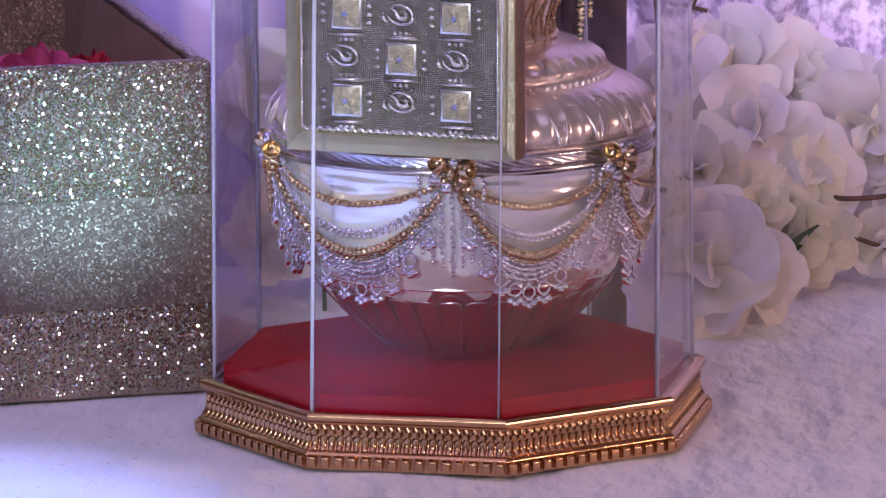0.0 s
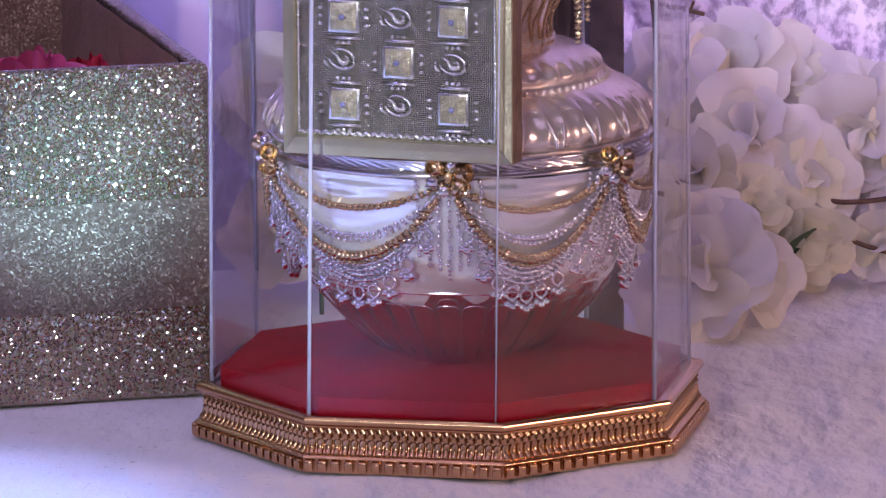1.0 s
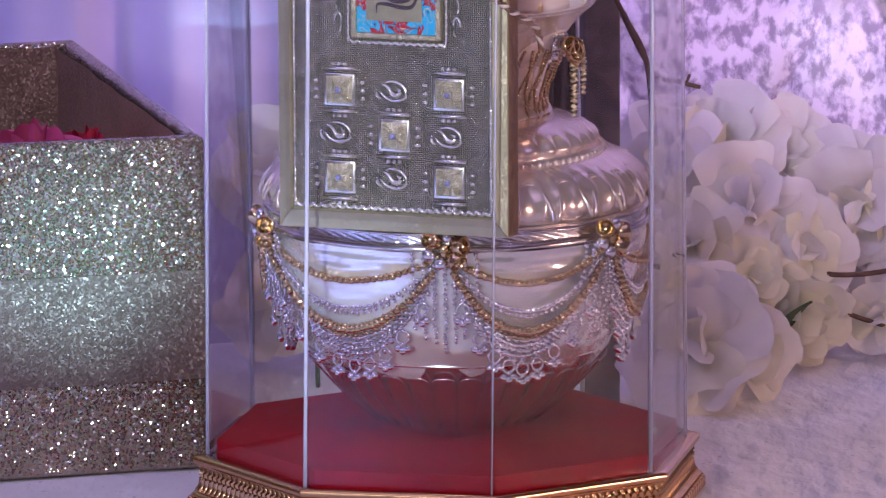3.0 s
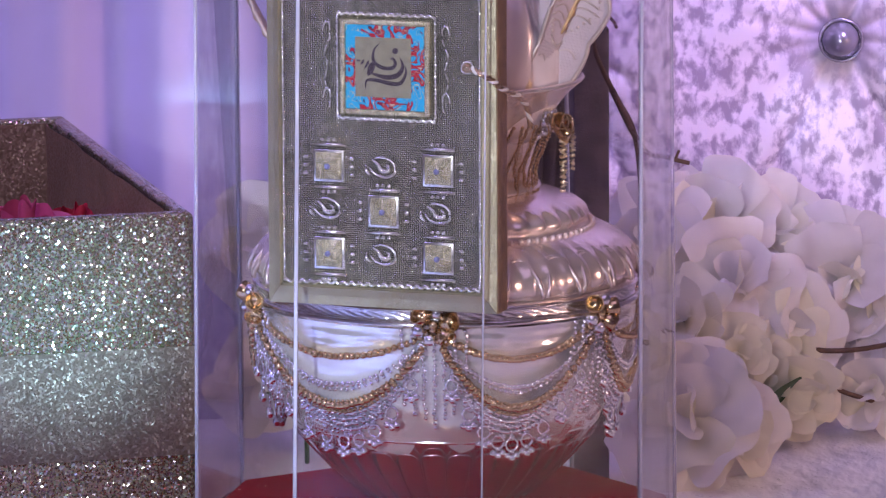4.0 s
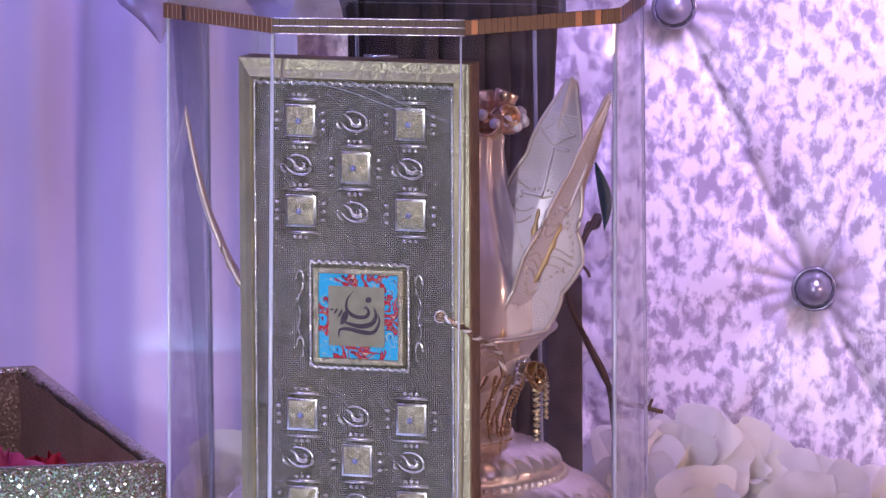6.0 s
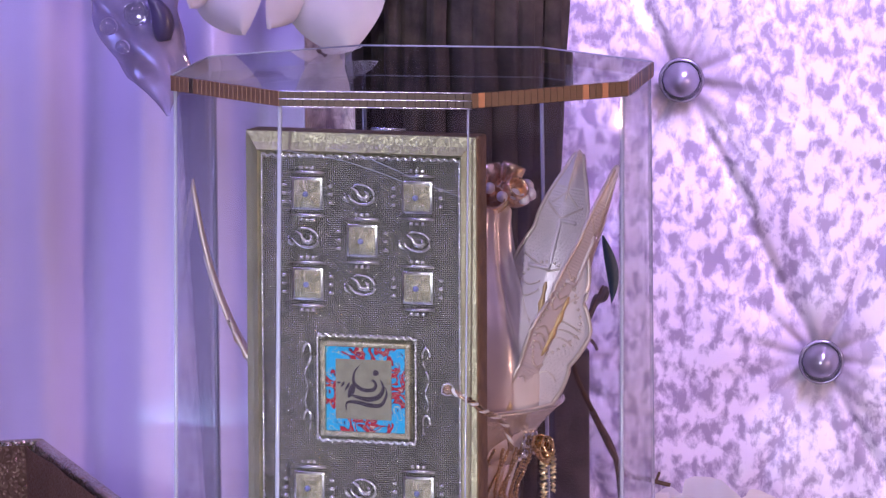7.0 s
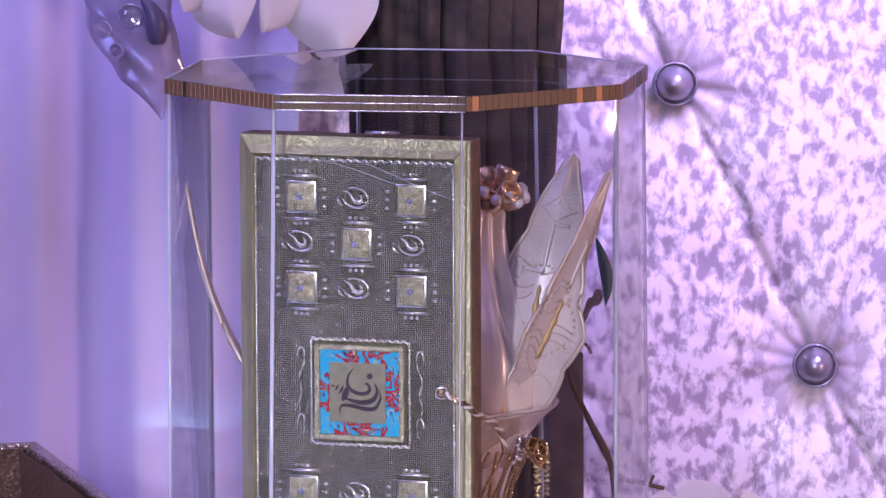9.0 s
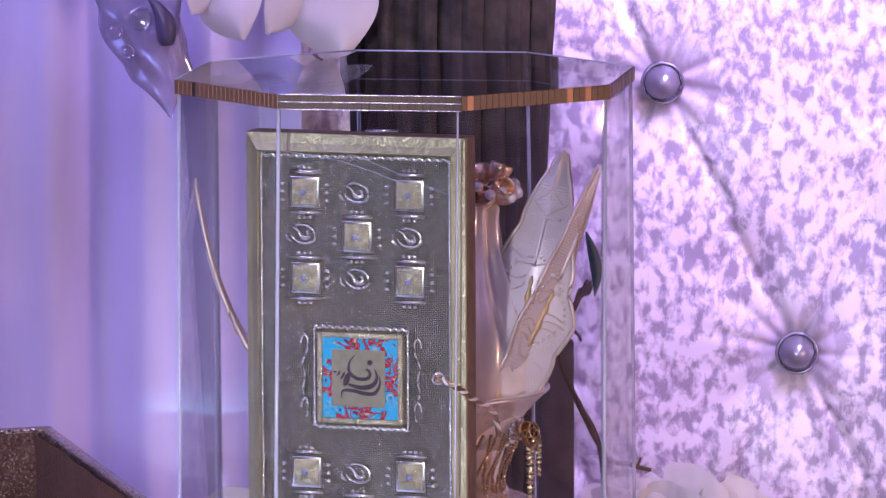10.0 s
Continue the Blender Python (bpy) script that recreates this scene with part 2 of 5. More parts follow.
# ---- shapes ----
def part(name, bm, material, parent=None, label="", smooth=True):
    me = bpy.data.meshes.new(name)
    bmesh.ops.recalc_face_normals(bm, faces=bm.faces)
    if smooth:
        for f in bm.faces:
            f.smooth = True
    bm.to_mesh(me)
    bm.free()
    me.materials.append(material)
    ob = new(name, me)
    ob.parent = parent
    if label:
        ob["label"] = label
    return ob


def thing(name, label, category, at=(0, 0, 0), turn=0.0, group="", kind=""):
    ob = new(name)
    ob.empty_display_size = 0.02
    ob.matrix_world = pose(*at, 0, 0, turn)
    return tagged(ob, label, category, group, kind)


def box(sx, sy, sz, bevel=0.0, at=(0, 0, 0), bm=None, segments=2):
    own = bmesh.new()
    bmesh.ops.create_cube(own, size=1, matrix=Matrix.Translation(at) @ Matrix.Diagonal((sx, sy, sz, 1)))
    if bevel:
        bmesh.ops.bevel(own, geom=own.edges[:], offset=bevel, segments=segments, affect="EDGES", profile=0.6)
    if bm is None:
        return own
    me = bpy.data.meshes.new("tmp")
    own.to_mesh(me)
    own.free()
    bm.from_mesh(me)
    bpy.data.meshes.remove(me)
    return bm


def grid(fn, nu, nv, closed=False, bm=None):
    """A sheet fn(i / nu, j / nv); closed joins its first and last column."""
    bm = bm or bmesh.new()
    cols = nu if closed else nu + 1
    vs = [[bm.verts.new(fn(i / nu, j / nv)) for j in range(nv + 1)] for i in range(cols)]
    for i in range(nu):
        k = (i + 1) % cols
        for j in range(nv):
            bm.faces.new((vs[i][j], vs[k][j], vs[k][j + 1], vs[i][j + 1]))
    return bm


def lathe(profile, segs=96, wave=None):
    """Turned body from (radius, height) pairs; wave(angle, height) scales the radius."""
    n = len(profile) - 1

    def fn(a, b):
        r, z = profile[round(b * n)]
        ang = a * math.tau
        if wave:
            r *= wave(ang, z)
        return (r * math.cos(ang), r * math.sin(ang), z)
    return grid(fn, segs, n, True)


def smooth_profile(points, steps=4):
    out = []
    for k in range(len(points) - 1):
        p0, p1, p2, p3 = (Vector((*points[min(max(k + d, 0), len(points) - 1)], 0)) for d in (-1, 0, 1, 2))
        for s in range(steps):
            t = s / steps
            q = 0.5 * (2 * p1 + (p2 - p0) * t + (2 * p0 - 5 * p1 + 4 * p2 - p3) * t * t + (3 * p1 - p0 - 3 * p2 + p3) * t ** 3)
            out.append((q.x, q.y))
    return out + [points[-1]]


def tube(points, radius, segs=8, bm=None, taper=None):
    bm = bm or bmesh.new()
    pts = [Vector(p) for p in points]
    rings = []
    for k, p in enumerate(pts):
        d = (pts[min(k + 1, len(pts) - 1)] - pts[max(k - 1, 0)]).normalized()
        q = d.to_track_quat("Z", "Y")
        r = radius * (taper(k / (len(pts) - 1)) if taper else 1)
        rings.append([bm.verts.new(p + q @ Vector((r * math.cos(a * math.tau / segs), r * math.sin(a * math.tau / segs), 0))) for a in range(segs)])
    for a, b in zip(rings, rings[1:]):
        for s in range(segs):
            bm.faces.new((a[s], a[(s + 1) % segs], b[(s + 1) % segs], b[s]))
    bm.faces.new(rings[0][::-1])
    bm.faces.new(rings[-1])
    return bm


ICO = bmesh.new()
bmesh.ops.create_icosphere(ICO, subdivisions=2, radius=1)
ICO_V = [v.co.copy() for v in ICO.verts]
ICO_F = [[v.index for v in f.verts] for f in ICO.faces]
ICO.free()


def beads(places, bm=None):
    """Balls at (point, radius) pairs in one bmesh."""
    bm = bm or bmesh.new()
    for p, r in places:
        c = Vector(p)
        vs = [bm.verts.new(c + v * r) for v in ICO_V]
        for f in ICO_F:
            bm.faces.new([vs[k] for k in f])
    return bm


def bent(points, steps=8):
    """A smooth line through the points."""
    pts = [Vector(p) for p in points]
    out = []
    for k in range(len(pts) - 1):
        p0, p1, p2, p3 = (pts[min(max(k + d, 0), len(pts) - 1)] for d in (-1, 0, 1, 2))
        for s in range(steps):
            t = s / steps
            out.append(0.5 * (2 * p1 + (p2 - p0) * t + (2 * p0 - 5 * p1 + 4 * p2 - p3) * t * t + (3 * p1 - p0 - 3 * p2 + p3) * t ** 3))
    return out + [pts[-1]]


# ---- the room ----
def slab(name, sx, sy, sz, at, material, label):
    ob = part(name, box(sx, sy, sz, 0.0, at), material, smooth=False)
    return tagged(ob, label, name.split("_")[0], kind="structure")


slab("floor", 7.2, 7.4, 0.1, (0, -1.7, -0.80), ROOM_FLOOR, "dark carpeted floor of the venue")
slab("ceiling", 7.2, 7.4, 0.1, (0, -1.7, 2.05), ROOM, "plain dim ceiling of the venue")
slab("wall_north", 7.2, 0.1, 2.75, (0, 1.95, 0.625), ROOM, "plain dim wall behind the drape")
slab("wall_south", 7.2, 0.1, 2.75, (0, -5.35, 0.625), ROOM, "plain dim wall of the venue")
slab("wall_east", 0.1, 7.2, 2.75, (3.55, -1.7, 0.625), ROOM, "plain dim wall of the venue")
slab("wall_west", 0.1, 7.2, 2.75, (-3.55, -1.7, 0.625), ROOM, "plain dim wall of the venue")


def drape():
    t = thing("drape", "lilac-lit smooth fabric drape hanging in soft folds", "drape", (0, 0.475, -0.75))

    def fn(a, b):
        x = -1.5 + a * 1.435
        n = noise.noise((x * 9, 0, b * 1.2))
        y = 0.014 * math.sin(x * 62 + 2.2 * n) + 0.007 * math.sin(x * 131 + 1.3) + 0.02 * n
        return (x, y, 2.0 * b)
    part("fabric", grid(fn, 420, 24), DRAPE, t)
    part("rail", tube([(-1.55, 0, 2.0), (0.0, 0, 2.0)], 0.012), GREY_WOOD, t)
    part("pole", tube([(-1.55, 0, 0), (-1.55, 0, 2.0)], 0.015), GREY_WOOD, t)


def tufted_panel():
    t = thing("tufted_panel", "crushed velvet panel with deep diamond tufting and crystal buttons", "panel", (0, 0.62, 0))
    dx, dz, x0, z0 = TUFTS
    spots = [(x0 + i * dx, z0 + j * dz) for i in range(-4, 6) for j in range(-5, 4) if (i + j) % 2 == 0]
    rnd = random.Random(21)
    diagonal = math.atan2(dz, dx)
    creases = {}
    for i in range(-7, 8):
        for j in range(-5, 6):
            rays = [(q + rnd.uniform(-0.05, 0.05), 0.0038, 0.30, 0.0022) for q in (diagonal, math.pi - diagonal, math.pi + diagonal, -diagonal)]
            for k in range(13):
                rays.append((k * math.tau / 13 + rnd.uniform(-0.18, 0.18), rnd.uniform(0.0018, 0.0040), rnd.uniform(0.032, 0.085), 0.0026))
            creases[i, j] = [(math.cos(q), math.sin(q), depth, reach, wide) for q, depth, reach, wide in rays]

    def fn(a, b):
        x, z = -0.075 + a * 0.60, -0.16 + b * 0.86
        u, w = (x - x0) / dx, (z - z0) / dz
        p, q = (u + w) * math.pi / 2, (u - w) * math.pi / 2
        h = 0.011 * ((math.sin(p) ** 2 + 0.0030) * (math.sin(q) ** 2 + 0.0030)) ** 0.075
        i0, j0 = math.floor(u), math.floor(w)
        r, i, j = min((math.hypot(x - x0 - i * dx, z - z0 - j * dz), i, j) for i in (i0, i0 + 1) for j in (j0, j0 + 1) if (i + j) % 2 == 0)
        ex, ez = x - x0 - i * dx, z - z0 - j * dz
        for c, s, depth, reach, wide in creases[i, j]:
            along = c * ex + s * ez
            if along > 0:
                off = (c * ez - s * ex) / (wide * (0.6 + r / 0.06))
                if abs(off) < 2.5:
                    h -= depth * math.exp(-off * off - (along / reach) ** 2) * min(r / 0.012, 1)
        h -= 0.010 * math.exp(-(r / 0.015) ** 2)
        h += 0.004 * noise.noise((x * 25, z * 25, 3))
        return (x, -h, z)
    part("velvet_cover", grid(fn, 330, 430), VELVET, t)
    part("backing", box(0.61, 0.02, 1.46, 0, (0.225, 0.045, -0.02)), GREY_WOOD, t, smooth=False)
    for c, d in spots:
        if -0.07 < c < 0.52 and -0.1 < d < 0.69:
            b = part("button", lathe([(0.0, 0.011), (0.005, 0.0105), (0.0088, 0.006), (0.0115, 0.002), (0.0125, 0.0), (0.0125, -0.004), (0.0, -0.005)], 12), SMOKE_CRYSTAL, t, "cut crystal button with a dark foil back")
            b.matrix_local = pose(c, -0.010, d, 90, 0, 0) @ Matrix.Scale(0.98, 4)
            s = part("setting", lathe([(0.0135, -0.003), (0.0145, 0.0), (0.0135, 0.003), (0.0125, 0.0025), (0.0125, -0.003)], 24), SMOKE_CRYSTAL, b, "dark rim round the crystal")


drape()
tufted_panel()


def table():
    t = thing("table", "table under a white short-pile cloth", "table", (0, 0, 0))

    def fn(a, b):
        x, y = -0.8 + 1.6 * a, -0.62 + 1.06 * b
        return (x, y, -0.0012 + 0.0016 * noise.noise((x * 14, y * 14, 0)) + 0.0008 * noise.noise((x * 45, y * 45, 5)))
    part("table_cloth", grid(fn, 160, 120), CLOTH, t)

    def skirt(a, b):
        k = a * 4
        corners = [(-0.8, -0.62), (0.8, -0.62), (0.8, 0.44), (-0.8, 0.44), (-0.8, -0.62)]
        i = min(int(k), 3)
        f = k - i
        x, y = (corners[i][d] * (1 - f) + corners[i + 1][d] * f for d in (0, 1))
        s = 1 + 0.012 * b * math.sin(a * 300)
        return (x * s, y * s, -0.001 - 0.745 * b)
    part("cloth_skirt", grid(skirt, 400, 6), CLOTH, t)
    part("table_top", box(1.58, 1.04, 0.03, 0, (0, -0.09, -0.02)), GREY_WOOD, t, smooth=False)


table()

# ---- display case ----
PHI = radians(11)


def corner(k, r, z, low=11.0, high=13.0):
    a = radians(low + (high - low) * z / 0.4457) + k * math.pi / 4
    return Vector((r * math.cos(a), r * math.sin(a), z))


def prism(r0, r1, z0, z1, bm=None):
    bm = bm or bmesh.new()
    lo = [bm.verts.new(corner(k, r0, z0)) for k in range(8)]
    hi = [bm.verts.new(corner(k, r1, z1)) for k in range(8)]
    for k in range(8):
        bm.faces.new((lo[k], lo[(k + 1) % 8], hi[(k + 1) % 8], hi[k]))
    bm.faces.new(hi)
    bm.faces.new(lo[::-1])
    return bm


def display_case():
    t = thing("display_case", "eight-sided clear acrylic display case on a fluted gold base", "display case")
    base = part("base", prism(0.132, 0.132, 0.0005, 0.0285), GOLD, t, "fluted gold moulding round the base", smooth=False)
    cove = [(0.1300, 0.0295), (0.1372, 0.0298), (0.1383, 0.0290), (0.1385, 0.0268), (0.1378, 0.0256), (0.1362, 0.0252), (0.1362, 0.0244),
            (0.1352, 0.0236), (0.1338, 0.0205), (0.1335, 0.0165), (0.1345, 0.0125), (0.1372, 0.0098), (0.1395, 0.0088), (0.1398, 0.0080), (0.1390, 0.0075), (0.1390, 0.0005)]
    n = len(cove) - 1
    for k in range(8):
        def fn(a, b):
            r, z = cove[round(b * n)]
            return corner(k, r, z).lerp(corner(k + 1, r, z), 0.001 + a * 0.998)
        part("moulding", grid(fn, 2, n), GOLD, base)
    # ribs and blocks share their meshes
    line = bent([(0.0, -0.0008, 0.0246), (0.0, -0.0001, 0.0215), (0.0001, -0.0004, 0.017), (0.0002, 0.0004, 0.0125), (0.0003, 0.0028, 0.0098)], 3)
    rib = part("rib", tube(line, 0.00195, 10, taper=lambda s: 0.85 + 0.25 * math.sin(s * math.pi)), GOLD, base)
    block = part("block", box(0.0047, 0.0040, 0.0062, 0.0010, (0, 0, 0), segments=2), GOLD, base)
    for k in range(8):
        mid = PHI + (k + 0.5) * math.pi / 4
        for count, src, r, name in ((23, rib, 0.1340, "rib"), (15, block, 0.1400, "block")):
            for i in range(count):
                s = (i + 0.5) / count
                p = corner(k, r, 0).lerp(corner(k + 1, r, 0), s)
                if k == 0 and i == 0:
                    ob = src
                else:
                    ob = new(name, src.data)
                    ob.parent = base
                ob.matrix_local = pose(p.x, p.y, 0.0042 if src is block else 0, 0, 0, math.degrees(mid) - 90)
    part("plinth", prism(0.1255, 0.1255, 0.0287, 0.038), RED_VELVET, t, "red velvet-covered inner plinth", smooth=False)
    # panes with a small gap for the corner strips
    lo_r, hi_r, lo_z, hi_z = 0.1308, 0.1288, 0.0298, 0.4372
    for k in range(8):
        bm = bmesh.new()
        a = [corner(k, lo_r, lo_z, 9.8, 12.5), corner(k + 1, lo_r, lo_z, 9.8, 12.5), corner(k + 1, hi_r, hi_z, 9.8, 12.5), corner(k, hi_r, hi_z, 9.8, 12.5)]
        outw = Vector((math.cos(PHI + (k + 0.5) * math.pi / 4), math.sin(PHI + (k + 0.5) * math.pi / 4), 0))
        a = [a[0].lerp(a[1], 0.012), a[1].lerp(a[0], 0.012), a[2].lerp(a[3], 0.012), a[3].lerp(a[2], 0.012)]
        bm.faces.new([bm.verts.new(p) for p in a])
        ret = bmesh.ops.extrude_face_region(bm, geom=bm.faces[:])
        for v in ret["geom"]:
            if isinstance(v, bmesh.types.BMVert):
                v.co -= outw * 0.0028
        pane = part("pane", bm, PANE, t, smooth=False)
        s = tube([corner(k, lo_r - 0.0008, lo_z, 9.8, 12.5), corner(k, hi_r - 0.0008, hi_z, 9.8, 12.5)], 0.0011 if k != 6 else 0.0005, 6)
        part("corner_strip", s, EDGE, t, "bright bonded acrylic edge")
    lid = part("lid", prism(0.1297, 0.1300, 0.4375, 0.4457), LID_GLASS, t, "clear lid edged with mirror mosaic tape", smooth=False)
    tones = [mat("mirror_tile_" + n, c, 0.48, 0.6, 0.03, 40) for n, c in (("copper", (0.27, 0.14, 0.09)), ("gold", (0.25, 0.17, 0.09)), ("smoke", (0.08, 0.052, 0.042)))]
    shapes = []
    for m in tones:
        pair = []
        for tall in (0.0038, 0.0079):
            ob = part("tile", box(0.00405, 0.0007, tall, 0.0002, segments=1), m, lid, smooth=False)
            pair.append(ob.data)
            bpy.data.objects.remove(ob)
        shapes.append(pair)
    rnd = random.Random(4)
    # tall copper tiles on the side faces, two dark rows on the front face
    for k in (3, 4, 5, 6, 7, 0):
        mid = PHI + radians(2) + (k + 0.5) * math.pi / 4
        tone, stray = {4: (0, 0.08), 5: (2, 0.06), 6: (2, 0.18), 7: (2, 0.25)}.get(k, (1, 0.2))
        rows = 2 if k == 5 else 1
        for i in range(24):
            for row in range(rows):
                p = corner(k, 0.1304, 0.44).lerp(corner(k + 1, 0.1304, 0.44), (i + 0.5) / 24)
                pick = tone if rnd.random() > stray else rnd.choice((0, 1, 2) if k < 6 else (0, 0, 1))
                ob = new("tile", shapes[pick][2 - rows])
                ob.parent = lid
                z = 0.4395 + 0.0040 * row if rows == 2 else 0.4416
                ob.matrix_local = pose(p.x, p.y, z, rnd.uniform(-1.0, 1.0), 0, math.degrees(mid) - 90 + rnd.uniform(-0.8, 0.8))
    for k in (0, 1, 2, 3):
        part("polished_edge", tube([corner(k, 0.1299, 0.4457), corner(k + 1, 0.1299, 0.4457)], 0.0005, 6), EDGE, lid, "bright polished edge of the lid")
    # clear catch under the lid's front edge
    bm = bmesh.new()
    ring = [(-0.0360, 0.4372), (-0.0080, 0.4372), (-0.0040, 0.4255), (-0.0310, 0.4255)]
    for d in (0.0, 0.0022):
        bm.faces.new([bm.verts.new((x, -0.1125 + d - 0.18 * (x + 0.03), z)) for x, z in ring])
    bm.verts.ensure_lookup_table()
    for k in range(4):
        bm.faces.new([bm.verts[i] for i in (k, (k + 1) % 4, 4 + (k + 1) % 4, 4 + k)])
    catch = part("catch", bm, PANE, t, "small clear catch under the lid", smooth=False)
    # Highlight along the catch's lower edge, put in as a silver rod.
    part("catch_glint", tube([(-0.0220, -0.1145, 0.4262), (-0.0045, -0.1175, 0.4262)], 0.0008, 6), BEAD_SILVER, catch, "silver rod standing for the highlight on the lower edge")
    # Glints on the tile bevels are modelled as thin silver tubes.
    for z in (0.4376, 0.4416, 0.4456):
        part("bevel_glint", tube([corner(5, 0.1309, z).lerp(corner(6, 0.1309, z), q / 24) for q in range(25)], 0.00035, 5), BEAD_SILVER, lid, "silver line standing for the glint on the tile bevels")
    # fine scratches across the upper front pane
    part("scratch", tube(bent([(-0.0683, -0.1059, 0.4145), (-0.0529, -0.1093, 0.4125), (-0.0355, -0.1132, 0.4094), (-0.0182, -0.1171, 0.4039), (-0.0032, -0.1205, 0.3984)], 6), 0.00018, 5, taper=lambda q: 0.5 + 0.5 * math.sin(q * 31) ** 2), EDGE, t, "fine pale scratch in the acrylic")
    part("scratch", tube(bent([(-0.0449, -0.1093, 0.4165), (-0.0275, -0.1132, 0.4122), (-0.0102, -0.1171, 0.4055), (0.0048, -0.1205, 0.3988), (0.0215, -0.1243, 0.3927)], 6), 0.00013, 5), EDGE, t)
    screw = corner(7, 0.1308, 0.0).lerp(corner(8, 0.1308, 0.0), 0.45)
    sc = part("screw", lathe([(0.0, 0.0022), (0.0022, 0.0020), (0.0032, 0.0008), (0.0032, 0.0), (0.0, -0.001)], 16), SILVER, t, "small steel screw head")
    sc.matrix_local = pose(screw.x * 0.93, screw.y * 0.93, 0.0415, 90, 0, math.degrees(PHI + 7.5 * math.pi / 4) + 90)


display_case()


# ---- silver pot inside the case ----
POT = (0.005, 0.012)
BODY = smooth_profile([(0.066, 0.0712), (0.078, 0.080), (0.088, 0.096), (0.0955, 0.117), (0.1000, 0.137), (0.1022, 0.150)], 5)


def body_radius(z):
    for (r0, z0), (r1, z1) in zip(BODY, BODY[1:]):
        if z <= z1:
            return r0 + (r1 - r0) * (z - z0) / (z1 - z0) if z > z0 else r0
    return BODY[-1][0]


def silver_pot():
    t = thing("silver_pot", "polished silver ritual pot with fluted shoulder and flared neck", "pot", (*POT, 0.0))
    part("belly", lathe(smooth_profile(BODY, 5), 240, lambda a, z: 1 + 0.020 * noise.noise((math.cos(a) * 5.0, math.sin(a) * 5.0, z * 70)) + 0.0014 * math.sin(z * 1100) * min(max((z - 0.118) / 0.02, 0), 1)), SILVER_BELLY, t)
    part("band", lathe(smooth_profile([(0.1022, 0.150), (0.1040, 0.1515), (0.1034, 0.1535), (0.1010, 0.1545), (0.1012, 0.1585), (0.1032, 0.1595), (0.1020, 0.1612), (0.099, 0.1620)], 6), 640, lambda a, z: 1 + (0.007 * max(math.sin(a * 80 + (z - 0.1565) * 2600), -0.2) if 0.1546 < z < 0.1584 else 0)), SILVER, t, "engraved band round the belly")
    shoulder = smooth_profile([(0.0985, 0.1620), (0.1005, 0.1680), (0.0985, 0.1755), (0.0925, 0.1825), (0.0820, 0.1885), (0.0760, 0.1905)], 6)
    part("shoulder", lathe(shoulder, 180, lambda a, z: 1 + 0.034 * abs(math.sin(a * 27 + (z - 0.162) * 6)) * math.sin(math.pi * min(max((z - 0.163) / 0.026, 0), 1)) ** 0.6), SILVER_SOFT, t, "shoulder with swirling flutes")
    arch = []
    for k in range(25):
        side = -1 + k / 12
        z = 0.1645 + 0.0185 * (1 - abs(side) ** 1.7)
        r = 0.1035 - 0.0125 * max((z - 0.168) / 0.015, 0) ** 1.6 + 0.0012
        ang = math.pi / 27 * 0.9 * (1 if side > 0 else -1) * abs(side) ** 0.6
        arch.append((r * math.cos(ang), r * math.sin(ang), z))
    one = part("arch_relief", tube(arch, 0.0013, 6), SILVER_SOFT, t)
    for k in range(27):
        ob = one if k == 0 else new("arch_relief", one.data)
        ob.parent = t
        ob.matrix_local = pose(0, 0, 0, 0, 0, k * 360 / 27)
    part("bead_ring", beads([((0.0788 * math.cos(k * math.tau / 90), 0.0788 * math.sin(k * math.tau / 90), 0.1902), 0.0017) for k in range(90)]), SILVER_SOFT, t)
    collar = smooth_profile([(0.0760, 0.1905), (0.0745, 0.1930), (0.0740, 0.1965), (0.0690, 0.2015), (0.0590, 0.2060), (0.0530, 0.2072), (0.0500, 0.2085)], 5)
    part("collar", lathe(collar, 180, lambda a, z: 1 + 0.040 * abs(math.sin(a * 20 - (z - 0.19) * 60)) * math.sin(math.pi * min(max((z - 0.192) / 0.014, 0), 1))), SILVER_SOFT, t, "fluted collar under the neck")
    neck = smooth_profile([(0.0500, 0.2085), (0.0512, 0.2105), (0.0490, 0.2135), (0.0455, 0.2180), (0.0480, 0.2300), (0.0540, 0.2440), (0.0625, 0.2560), (0.0700, 0.2640), (0.0735, 0.2668), (0.0745, 0.2682), (0.0728, 0.2696), (0.0690, 0.2680), (0.0600, 0.2560), (0.0500, 0.2400)], 4)
    part("neck", lathe(neck, 96), SILVER_SOFT, t, "flared neck with a rolled rim")
    bowl = smooth_profile([(0.0, 0.0405), (0.026, 0.0400), (0.031, 0.0385), (0.034, 0.0382), (0.0370, 0.0394), (0.043, 0.0430), (0.055, 0.0525), (0.066, 0.0640), (0.0750, 0.0760), (0.0805, 0.0832), (0.0812, 0.0848), (0.0785, 0.0848), (0.066, 0.0770)], 5)
    foot = part("bowl_foot", lathe(bowl, 136, lambda a, z: 1 + (0.016 * (abs(math.sin(a * 17)) ** 0.7 - 0.6) * math.sin(math.pi * min((z - 0.042) / 0.040, 1)) ** 0.7 if 0.042 < z < 0.081 else 0)), DULL_SILVER, t, "petal-fluted bowl that carries the pot")
    part("lip", tube([(0.0812 * math.cos(k * math.tau / 96), 0.0812 * math.sin(k * math.tau / 96), 0.0856) for k in range(97)], 0.0013, 8), SILVER, foot, "bright rolled lip of the bowl")
    # one raised outline a petal, all on one mesh
    half = math.pi / 34
    pts = []
    for k in range(21):
        q = k / 20
        side = -1 + 2 * q
        up = 1 - abs(side) ** 3.2
        z = 0.0445 + (0.0785 - 0.0445) * up
